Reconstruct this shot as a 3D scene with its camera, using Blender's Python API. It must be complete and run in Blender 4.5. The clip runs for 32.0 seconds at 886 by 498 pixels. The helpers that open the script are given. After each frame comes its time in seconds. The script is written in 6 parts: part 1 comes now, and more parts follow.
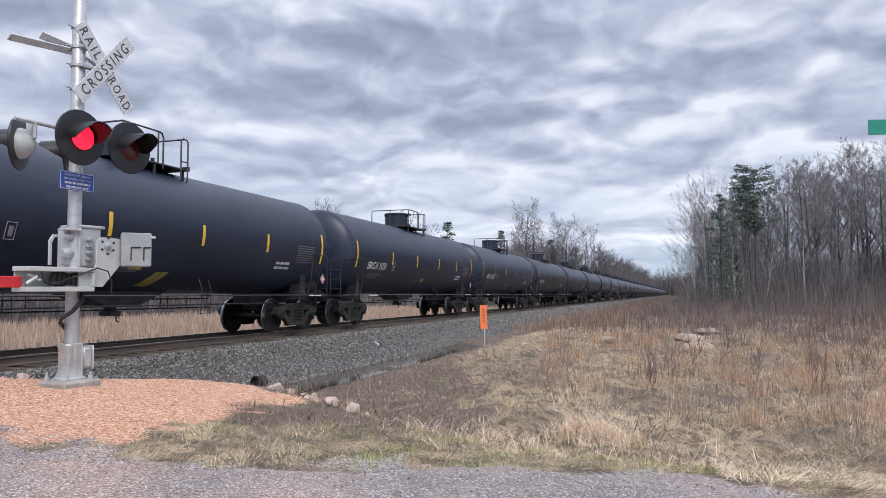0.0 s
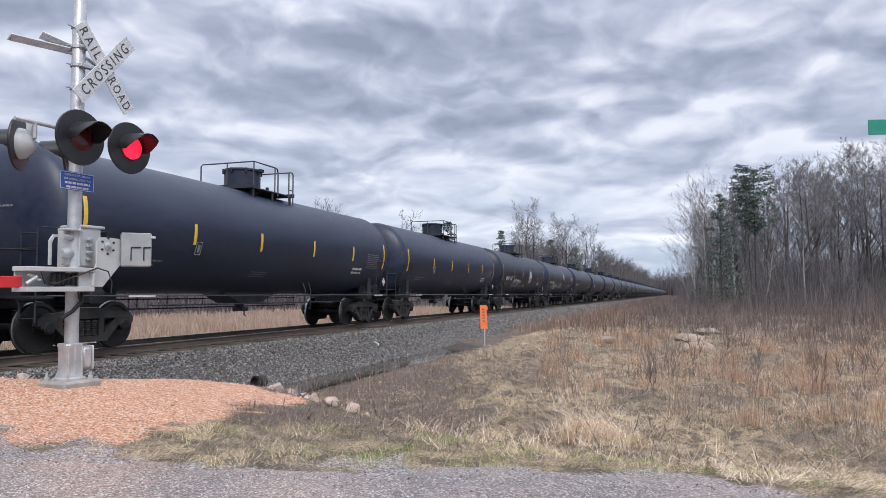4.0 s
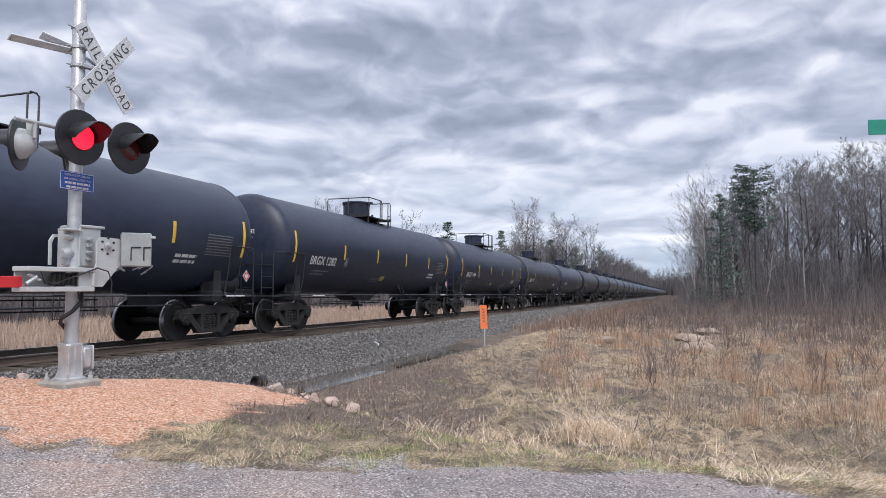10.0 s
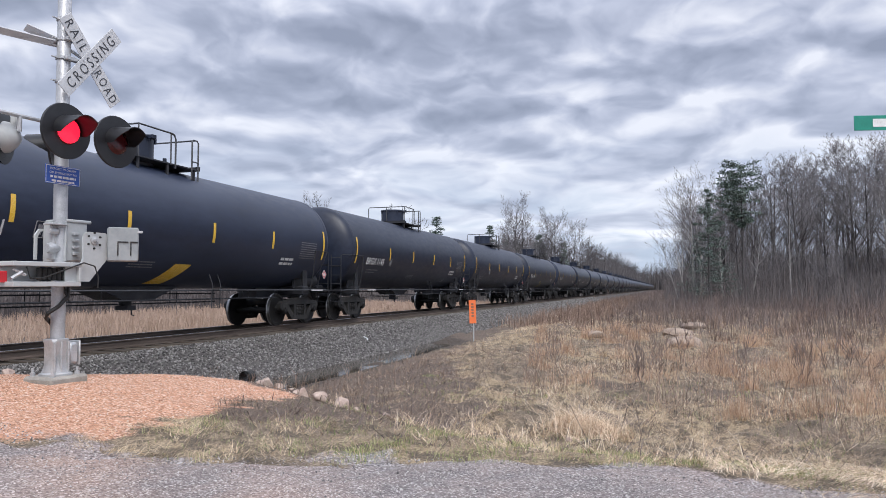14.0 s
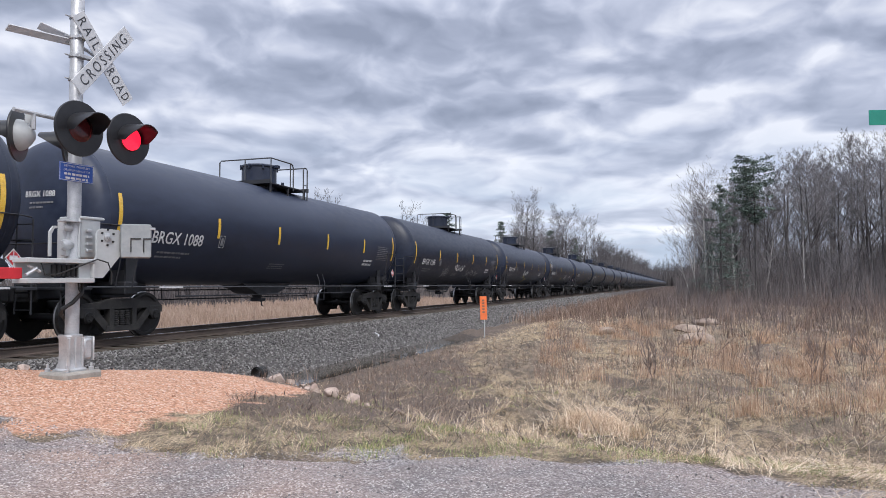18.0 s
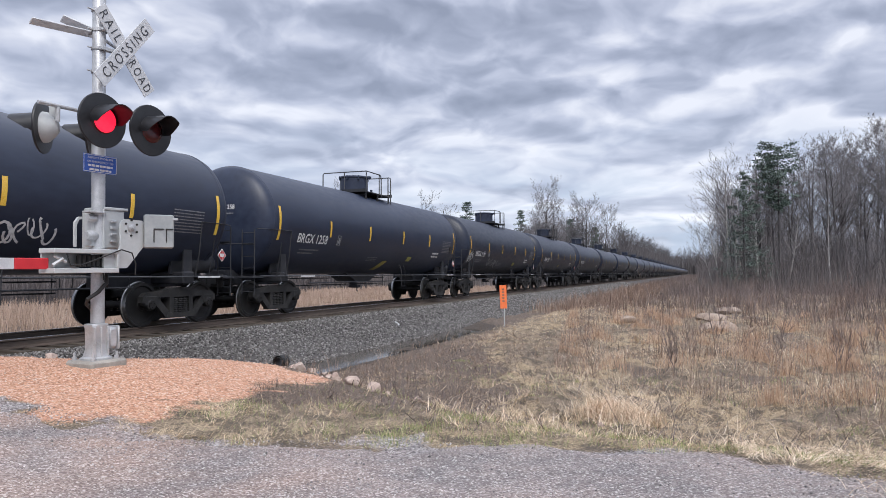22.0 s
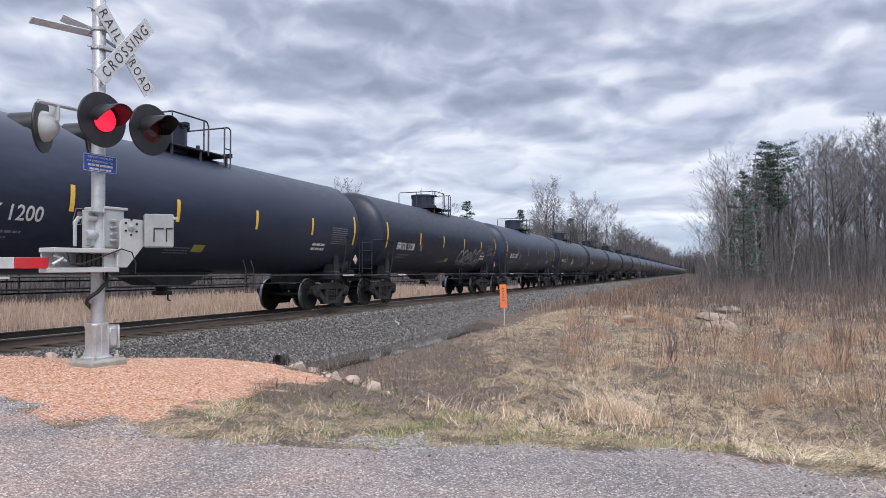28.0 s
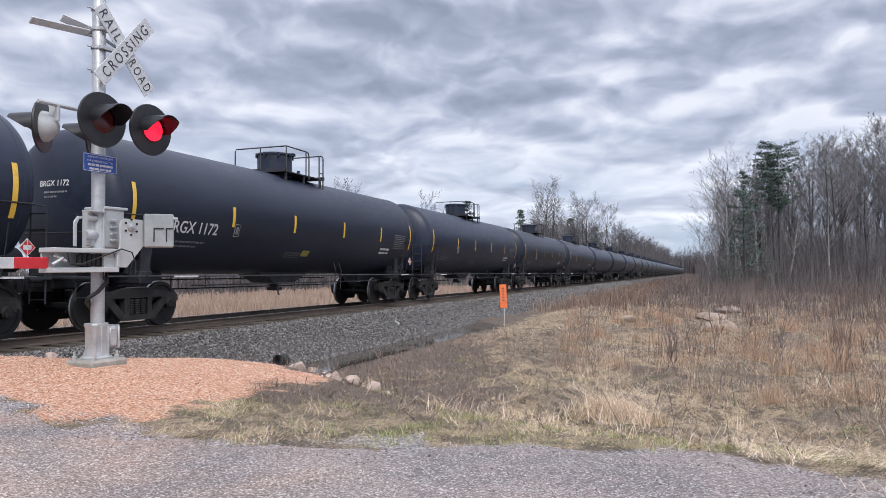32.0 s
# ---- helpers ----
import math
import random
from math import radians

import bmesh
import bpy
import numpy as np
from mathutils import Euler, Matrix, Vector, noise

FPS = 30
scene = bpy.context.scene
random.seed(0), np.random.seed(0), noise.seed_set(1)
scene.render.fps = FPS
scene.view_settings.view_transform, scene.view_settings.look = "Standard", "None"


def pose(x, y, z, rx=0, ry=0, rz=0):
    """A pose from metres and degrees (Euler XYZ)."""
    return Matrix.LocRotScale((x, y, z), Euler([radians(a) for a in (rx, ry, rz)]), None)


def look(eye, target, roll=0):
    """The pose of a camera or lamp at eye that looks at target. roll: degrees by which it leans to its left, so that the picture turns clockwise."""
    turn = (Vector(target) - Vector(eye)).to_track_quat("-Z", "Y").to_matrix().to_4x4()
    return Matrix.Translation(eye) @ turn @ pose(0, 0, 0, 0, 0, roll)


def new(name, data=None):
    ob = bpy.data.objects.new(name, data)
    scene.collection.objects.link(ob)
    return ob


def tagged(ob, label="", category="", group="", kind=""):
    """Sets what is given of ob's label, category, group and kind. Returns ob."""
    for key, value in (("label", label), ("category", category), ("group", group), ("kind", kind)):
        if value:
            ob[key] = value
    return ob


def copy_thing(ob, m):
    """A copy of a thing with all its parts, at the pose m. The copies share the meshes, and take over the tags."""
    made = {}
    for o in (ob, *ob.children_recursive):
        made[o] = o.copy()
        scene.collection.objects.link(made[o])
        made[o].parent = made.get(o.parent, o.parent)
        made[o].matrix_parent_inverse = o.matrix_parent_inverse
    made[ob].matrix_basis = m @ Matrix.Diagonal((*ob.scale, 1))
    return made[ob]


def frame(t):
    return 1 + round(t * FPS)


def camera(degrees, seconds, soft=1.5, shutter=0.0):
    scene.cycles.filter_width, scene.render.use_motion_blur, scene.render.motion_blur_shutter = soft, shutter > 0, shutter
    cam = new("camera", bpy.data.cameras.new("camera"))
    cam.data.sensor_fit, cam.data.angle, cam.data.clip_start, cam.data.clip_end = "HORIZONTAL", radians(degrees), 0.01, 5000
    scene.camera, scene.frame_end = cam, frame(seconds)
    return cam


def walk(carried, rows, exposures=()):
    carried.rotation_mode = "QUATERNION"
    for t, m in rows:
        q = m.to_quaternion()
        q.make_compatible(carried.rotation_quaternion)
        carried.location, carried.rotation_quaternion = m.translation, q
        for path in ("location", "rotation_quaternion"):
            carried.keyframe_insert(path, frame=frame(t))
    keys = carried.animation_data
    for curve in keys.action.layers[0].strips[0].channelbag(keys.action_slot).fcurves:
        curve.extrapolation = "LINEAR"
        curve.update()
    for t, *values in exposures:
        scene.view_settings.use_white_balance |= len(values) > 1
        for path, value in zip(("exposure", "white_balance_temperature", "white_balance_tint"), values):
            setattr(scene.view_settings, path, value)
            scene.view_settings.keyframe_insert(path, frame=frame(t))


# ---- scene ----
EYE = (0.0, 0.0, 1.072)  # phone height over the top of the rail
PATH = [
    (0.0, 93.668, 0.029, 18.498), (10.3, 93.668, 0.029, 18.498), (10.5, 93.651, 0.041, 18.453), (11.0, 93.638, 0.043, 18.215),
    (11.5, 93.626, 0.219, 16.365), (12.0, 93.550, 0.236, 16.008), (12.5, 93.358, 0.302, 16.050), (13.0, 93.262, 0.216, 16.454),
    (13.5, 93.262, 0.134, 17.055), (14.0, 93.241, 0.060, 17.605), (14.5, 93.163, 0.066, 18.030), (16.5, 92.936, 0.077, 18.491),
    (18.5, 92.936, 0.077, 18.491), (19.0, 92.168, 0.004, 18.450), (19.5, 90.924, -0.081, 19.040), (20.0, 91.899, 0.121, 19.833),
    (20.5, 92.311, 0.165, 20.030), (21.0, 92.320, 0.171, 20.104), (21.5, 92.166, 0.249, 20.109), (22.0, 92.045, 0.241, 20.101),
    (22.7, 91.990, 0.240, 20.100), (32.0, 91.990, 0.240, 20.100)]
cam = camera(64.6, 32.0, soft=0.8)
walk(cam, [(t, pose(*EYE, rx, ry, rz)) for t, rx, ry, rz in PATH])

# ---- light ----
SUN_EL, SUN_AZ = radians(48), radians(150)
world = bpy.data.worlds.new("overcast_sky")
scene.world = world
world.use_nodes = True
wn, wl = world.node_tree.nodes, world.node_tree.links
wn.clear()


def wnode(kind, **values):
    n = wn.new(kind)
    for k, v in values.items():
        n.inputs[k].default_value = v
    return n


def wmath(op, a, b=None, clamp=False):
    n = wn.new("ShaderNodeMath")
    n.operation, n.use_clamp = op, clamp
    for i, v in enumerate((a, b)):
        if v is None:
            continue
        if isinstance(v, (int, float)):
            n.inputs[i].default_value = v
        else:
            wl.new(v, n.inputs[i])
    return n.outputs[0]


def wramp(fac, stops):
    n = wn.new("ShaderNodeValToRGB")
    els = n.color_ramp.elements
    while len(els) < len(stops):
        els.new(0.5)
    for e, (p, c) in zip(els, stops):
        e.position, e.color = p, (*c, 1)
    wl.new(fac, n.inputs[0])
    return n.outputs[0]


def wmix(fac, a, b, kind="MIX"):
    n = wn.new("ShaderNodeMix")
    n.data_type, n.blend_type = "RGBA", kind
    for sock, v in ((n.inputs[0], fac), (n.inputs[6], a), (n.inputs[7], b)):
        if isinstance(v, (int, float)):
            sock.default_value = v
        elif isinstance(v, tuple):
            sock.default_value = (*v, 1)
        else:
            wl.new(v, sock)
    return n.outputs[2]


sky = wn.new("ShaderNodeTexSky")
sky.sky_type, sky.sun_disc, sky.sun_elevation, sky.sun_rotation = "NISHITA", False, SUN_EL, SUN_AZ
coord = wn.new("ShaderNodeTexCoord")
split = wn.new("ShaderNodeSeparateXYZ")
wl.new(coord.outputs["Generated"], split.inputs[0])
up = wmath("MAXIMUM", split.outputs[2], 0.0)
# clouds lie in layers that close up towards the horizon
layer = wmath("MULTIPLY", wmath("LOGARITHM", wmath("ADD", up, 0.13), math.e), 0.80)
field = wn.new("ShaderNodeCombineXYZ")
for k, v in enumerate((split.outputs[0], split.outputs[1], layer)):
    wl.new(v, field.inputs[k])


def wnoise(vector, scale, detail, rough):
    t = wnode("ShaderNodeTexNoise", Scale=scale, Detail=detail, Roughness=rough)
    wl.new(vector, t.inputs["Vector"])
    return t


def wmove(vector, by):
    v = wn.new("ShaderNodeVectorMath")
    v.operation = "ADD"
    wl.new(vector, v.inputs[0])
    if isinstance(by, tuple):
        v.inputs[1].default_value = by
    else:
        wl.new(by, v.inputs[1])
    return v.outputs[0]


# billows: the layers are pushed about by a slower noise
push = wn.new("ShaderNodeVectorMath")
push.operation = "MULTIPLY_ADD"
wl.new(wnoise(field.outputs[0], 6.0, 2.0, 0.5).outputs["Color"], push.inputs[0])
push.inputs[1].default_value, push.inputs[2].default_value = (0.16, 0.16, 0.10), (3.08, 1.42, 0.45)
billow = wmove(field.outputs[0], push.outputs[0])
big = wnoise(billow, 6.5, 5.0, 0.48)
above = wnoise(wmove(billow, (0.0, 0.0, 0.045)), 6.5, 5.0, 0.48)
small = wnoise(billow, 2.6, 3.0, 0.5)


def wpuffs(vector):
    t = wn.new("ShaderNodeTexVoronoi")
    t.feature, t.normalize = "SMOOTH_F1", True
    for k, v in (("Scale", 8.5), ("Detail", 2.5), ("Roughness", 0.55), ("Smoothness", 0.55)):
        t.inputs[k].default_value = v
    wl.new(vector, t.inputs["Vector"])
    return t.outputs["Distance"]


# thick cloud is dark, and the upper side of each billow is bright
puff = wmath("SUBTRACT", wpuffs(wmove(billow, (0.0, 0.0, 0.04))), wpuffs(billow))
body = wmath("ADD", wmath("MULTIPLY", wmath("SUBTRACT", big.outputs[0], above.outputs[0]), 1.25), wmath("MULTIPLY", wmath("SUBTRACT", 0.5, small.outputs[0]), 0.85))
body = wmath("ADD", wmath("ADD", body, 0.53), wmath("MULTIPLY", puff, 0.95))
cloud = wramp(body, [(0.24, (0.285, 0.32, 0.425)), (0.44, (0.39, 0.43, 0.555)), (0.58, (0.525, 0.565, 0.70)), (0.82, (0.82, 0.845, 0.94))])
gap = wramp(big.outputs[0], [(0.46, (0, 0, 0)), (0.58, (1, 1, 1))])
thin = wmix(0.012, (0, 0, 0), sky.outputs[0])
low = wramp(up, [(0.06, (1, 1, 1)), (0.22, (0, 0, 0))])
lit = wmix(wmath("MULTIPLY", wmath("MULTIPLY", gap, low), 0.8), cloud, (0.40, 0.485, 0.64))
# an overcast sky grows brighter towards the zenith
rise = wramp(up, [(0.0, (1.16, 1.16, 1.15)), (0.20, (1.0, 1.0, 1.0)), (0.36, (1.0, 1.0, 1.0)), (0.75, (2.3, 2.3, 2.25))])
lit = wmix(1.0, lit, rise, "MULTIPLY")
back = wn.new("ShaderNodeBackground")
wl.new(wmix(1.0, lit, thin, "ADD"), back.inputs[0])
back.inputs[1].default_value = 1.0
wl.new(back.outputs[0], wn.new("ShaderNodeOutputWorld").inputs[0])

sun = new("sun", bpy.data.lights.new("sun", "SUN"))
sun.data.energy, sun.data.angle, sun.data.color = 2.5, radians(30), (1.0, 0.97, 0.93)
sun.matrix_world = look((0, 0, 60), (60 * -math.sin(SUN_AZ) / math.tan(SUN_EL), 60 * -math.cos(SUN_AZ) / math.tan(SUN_EL), 0))
scene.view_settings.exposure = 0.0

# ---- materials ----


def material(name, stops, scale=4.0, rough=0.8, metal=0.0, bump=0.0, bump_scale=30.0, fine=0.35, spread=None, stretch=(1, 1, 1), gloss=0.5, rand=0.0, emit=0.0):
    """Two scales of noise over a ramp of base colours, with relief. rand: how much the value varies from object to object."""
    m = bpy.data.materials.new(name)
    m.use_nodes = True
    n, l = m.node_tree.nodes, m.node_tree.links
    b = n["Principled BSDF"]
    tc = n.new("ShaderNodeTexCoord")
    mp = n.new("ShaderNodeMapping")
    mp.inputs["Scale"].default_value = stretch
    l.new(tc.outputs["Object"], mp.inputs[0])
    a, c = n.new("ShaderNodeTexNoise"), n.new("ShaderNodeTexNoise")
    a.inputs["Scale"].default_value, a.inputs["Detail"].default_value = scale, 5
    c.inputs["Scale"].default_value, c.inputs["Detail"].default_value = scale * 9, 4
    l.new(mp.outputs[0], a.inputs[0])
    l.new(mp.outputs[0], c.inputs[0])
    mx = n.new("ShaderNodeMix")
    mx.inputs[0].default_value = fine
    l.new(a.outputs[0], mx.inputs[2])
    l.new(c.outputs[0], mx.inputs[3])
    r = n.new("ShaderNodeValToRGB")
    els = r.color_ramp.elements
    while len(els) < len(stops):
        els.new(0.5)
    for i, (e, col) in enumerate(zip(els, stops)):
        e.position = 0.34 + 0.32 * i / max(1, len(stops) - 1)
        e.color = (*col, 1)
    l.new(mx.outputs[0], r.inputs[0])
    out = r.outputs[0]
    if rand:
        info = n.new("ShaderNodeObjectInfo")
        mr = n.new("ShaderNodeMapRange")
        mr.inputs[3].default_value, mr.inputs[4].default_value = 1 - rand, 1 + rand
        l.new(info.outputs["Random"], mr.inputs[0])
        mu = n.new("ShaderNodeMix")
        mu.data_type, mu.blend_type = "RGBA", "MULTIPLY"
        mu.inputs[0].default_value = 1
        l.new(out, mu.inputs[6])
        l.new(mr.outputs[0], mu.inputs[7])
        out = mu.outputs[2]
    l.new(out, b.inputs["Base Color"])
    b.inputs["Metallic"].default_value = metal
    b.inputs["Specular IOR Level"].default_value = gloss
    rr = n.new("ShaderNodeMapRange")
    rr.inputs[3].default_value, rr.inputs[4].default_value = max(0.02, rough - 0.12), min(1, rough + 0.12)
    l.new(c.outputs[0], rr.inputs[0])
    l.new(rr.outputs[0], b.inputs["Roughness"])
    if bump:
        bn = n.new("ShaderNodeTexNoise")
        bn.inputs["Scale"].default_value, bn.inputs["Detail"].default_value = bump_scale, 4
        l.new(tc.outputs["Object"], bn.inputs[0])
        bp = n.new("ShaderNodeBump")
        bp.inputs["Strength"].default_value, bp.inputs["Distance"].default_value = 1.0, bump
        l.new(bn.outputs[0], bp.inputs["Height"])
        l.new(bp.outputs[0], b.inputs["Normal"])
    if emit:
        l.new(out, b.inputs["Emission Color"])
        b.inputs["Emission Strength"].default_value = emit
    return m


TANK = material("tank_black", [(0.0120, 0.0165, 0.0320), (0.0195, 0.0262, 0.0480), (0.0300, 0.0385, 0.0640)], 0.7, 0.42, bump=0.0015, bump_scale=3.0, rand=0.25, gloss=0.38, stretch=(1, 0.35, 1))
STEEL_DARK = material("grimy_steel", [(0.0100, 0.0118, 0.0165), (0.0190, 0.0205, 0.0260), (0.0330, 0.0330, 0.0375)], 3, 0.62, bump=0.003, bump_scale=25, rand=0.2)
CAST = material("cast_truck_steel", [(0.009, 0.009, 0.010), (0.017, 0.0165, 0.0165), (0.036, 0.033, 0.031)], 4, 0.75, bump=0.004, bump_scale=30, rand=0.2)
TREAD = material("worn_wheel_steel", [(0.010, 0.010, 0.011), (0.022, 0.021, 0.021)], 5, 0.6, 0.3)
POLISHED = material("polished_tread", [(0.24, 0.24, 0.245), (0.36, 0.36, 0.36)], 8, 0.35, 1.0)
PIPE = material("grey_handrail_steel", [(0.030, 0.032, 0.038), (0.065, 0.068, 0.076)], 6, 0.5, rand=0.2)
YELLOW = material("yellow_reflector", [(0.72, 0.42, 0.04), (0.82, 0.52, 0.07), (0.62, 0.36, 0.05)], 9, 0.26, gloss=0.8)
WHITE = material("white_stencil", [(0.42, 0.42, 0.43), (0.66, 0.66, 0.66), (0.74, 0.74, 0.74)], 12, 0.6)
GREYMARK = material("faded_stencil", [(0.12, 0.12, 0.13), (0.27, 0.27, 0.285)], 14, 0.7)
RED = material("red_placard", [(0.45, 0.03, 0.04), (0.62, 0.05, 0.06)], 12, 0.5)
GALV = material("galvanised_steel", [(0.3570, 0.3655, 0.3784), (0.4760, 0.4845, 0.4988), (0.5610, 0.5610, 0.5762)], 7, 0.42, 0.35, bump=0.0008, bump_scale=60)
GREYPAINT = material("pale_grey_paint", [(0.430, 0.446, 0.452), (0.470, 0.485, 0.490), (0.505, 0.520, 0.525)], 3, 0.45, bump=0.0002, bump_scale=80)
SIGNWHITE = material("white_sign_sheeting", [(0.44, 0.45, 0.47), (0.54, 0.55, 0.57), (0.60, 0.61, 0.63)], 6, 0.45)
SIGNBLACK = material("black_sign_ink", [(0.035, 0.038, 0.045), (0.055, 0.058, 0.066)], 20, 0.5)
LAMPBLACK = material("matt_black_lamp", [(0.010, 0.010, 0.012), (0.020, 0.020, 0.023)], 8, 0.40, bump=0.0006, bump_scale=90)
LENS = material("dark_red_lens", [(0.05, 0.006, 0.008), (0.09, 0.01, 0.012)], 60, 0.2)
GLOW = material("red_led_glow", [(1.0, 0.012, 0.045), (1.0, 0.02, 0.06)], 40, 0.4, emit=1.3)
GREYBOX = material("grey_box_paint", [(0.25, 0.268, 0.278), (0.30, 0.318, 0.328), (0.345, 0.36, 0.37)], 3, 0.5, bump=0.0002, bump_scale=80)
BLUE = material("blue_notice", [(0.02, 0.07, 0.34), (0.03, 0.10, 0.42)], 9, 0.4)
GREEN = material("green_street_sign", [(0.01, 0.19, 0.14), (0.015, 0.25, 0.18)], 7, 0.4)
GATERED = material("red_gate_stripe", [(0.50, 0.02, 0.03), (0.62, 0.03, 0.04)], 8, 0.45)
RUBBER = material("black_cable", [(0.012, 0.012, 0.012), (0.025, 0.025, 0.025)], 20, 0.6)
ORANGE = material("orange_marker", [(0.80, 0.17, 0.05), (0.92, 0.22, 0.07)], 8, 0.5)
CONCRETE = material("weathered_concrete", [(0.22, 0.21, 0.19), (0.32, 0.30, 0.27), (0.40, 0.37, 0.33)], 6, 0.9, bump=0.003, bump_scale=60)
RAIL = material("rusty_rail", [(0.06, 0.045, 0.038), (0.11, 0.085, 0.07), (0.16, 0.12, 0.10)], 6, 0.7, 0.2, stretch=(1, 0.1, 1))
RAILTOP = material("polished_railhead", [(0.40, 0.40, 0.41), (0.55, 0.55, 0.55)], 5, 0.25, 1.0, stretch=(1, 0.05, 1))
TIE = material("creosoted_tie", [(0.035, 0.028, 0.023), (0.075, 0.060, 0.048), (0.12, 0.10, 0.08)], 5, 0.9, bump=0.006, bump_scale=40, rand=0.3, stretch=(0.2, 1, 1))
BALLAST = material("crushed_ballast", [(0.036, 0.033, 0.031), (0.088, 0.081, 0.078), (0.155, 0.143, 0.136)], 9, 0.9, bump=0.03, bump_scale=22, fine=0.6)
ROCK = material("pink_granite", [(0.30, 0.22, 0.185), (0.47, 0.365, 0.31), (0.62, 0.52, 0.455)], 5, 0.85, bump=0.01, bump_scale=18, rand=0.12)
BOULDER = material("tan_granite", [(0.18, 0.13, 0.10), (0.29, 0.222, 0.175), (0.40, 0.325, 0.265)], 3, 0.9, bump=0.02, bump_scale=9, rand=0.1)
BARK = material("grey_bark", [(0.034, 0.031, 0.032), (0.066, 0.061, 0.062), (0.110, 0.103, 0.105)], 4, 0.9, bump=0.01, bump_scale=14, rand=0.25, stretch=(1, 1, 0.3))
BIRCH = material("birch_bark", [(0.12, 0.11, 0.107), (0.40, 0.385, 0.37), (0.60, 0.58, 0.55)], 3.0, 0.8, rand=0.1, stretch=(1, 1, 2.2))
TWIG = material("grey_twigs", [(0.105, 0.098, 0.103), (0.165, 0.154, 0.160), (0.235, 0.222, 0.230)], 0.5, 0.9, rand=0.2)
TWIG_FAR = material("dark_twigs", [(0.060, 0.056, 0.060), (0.098, 0.092, 0.097), (0.150, 0.142, 0.148)], 0.5, 0.9, rand=0.2)
NEEDLE = material("pine_needles", [(0.055, 0.080, 0.070), (0.100, 0.138, 0.118), (0.155, 0.200, 0.170)], 1.2, 0.8, rand=0.2)
STEM = material("red_brown_stems", [(0.17, 0.085, 0.058), (0.28, 0.155, 0.105), (0.40, 0.25, 0.175)], 0.9, 0.85)
BRUSH = material("brush_stems", [(0.11, 0.080, 0.070), (0.19, 0.145, 0.130), (0.29, 0.23, 0.21)], 0.7, 0.9)
WATER = material("ditch_water", [(0.030, 0.023, 0.016), (0.060, 0.047, 0.033)], 2, 0.03, bump=0.0006, bump_scale=7)

# ---- building helpers ----


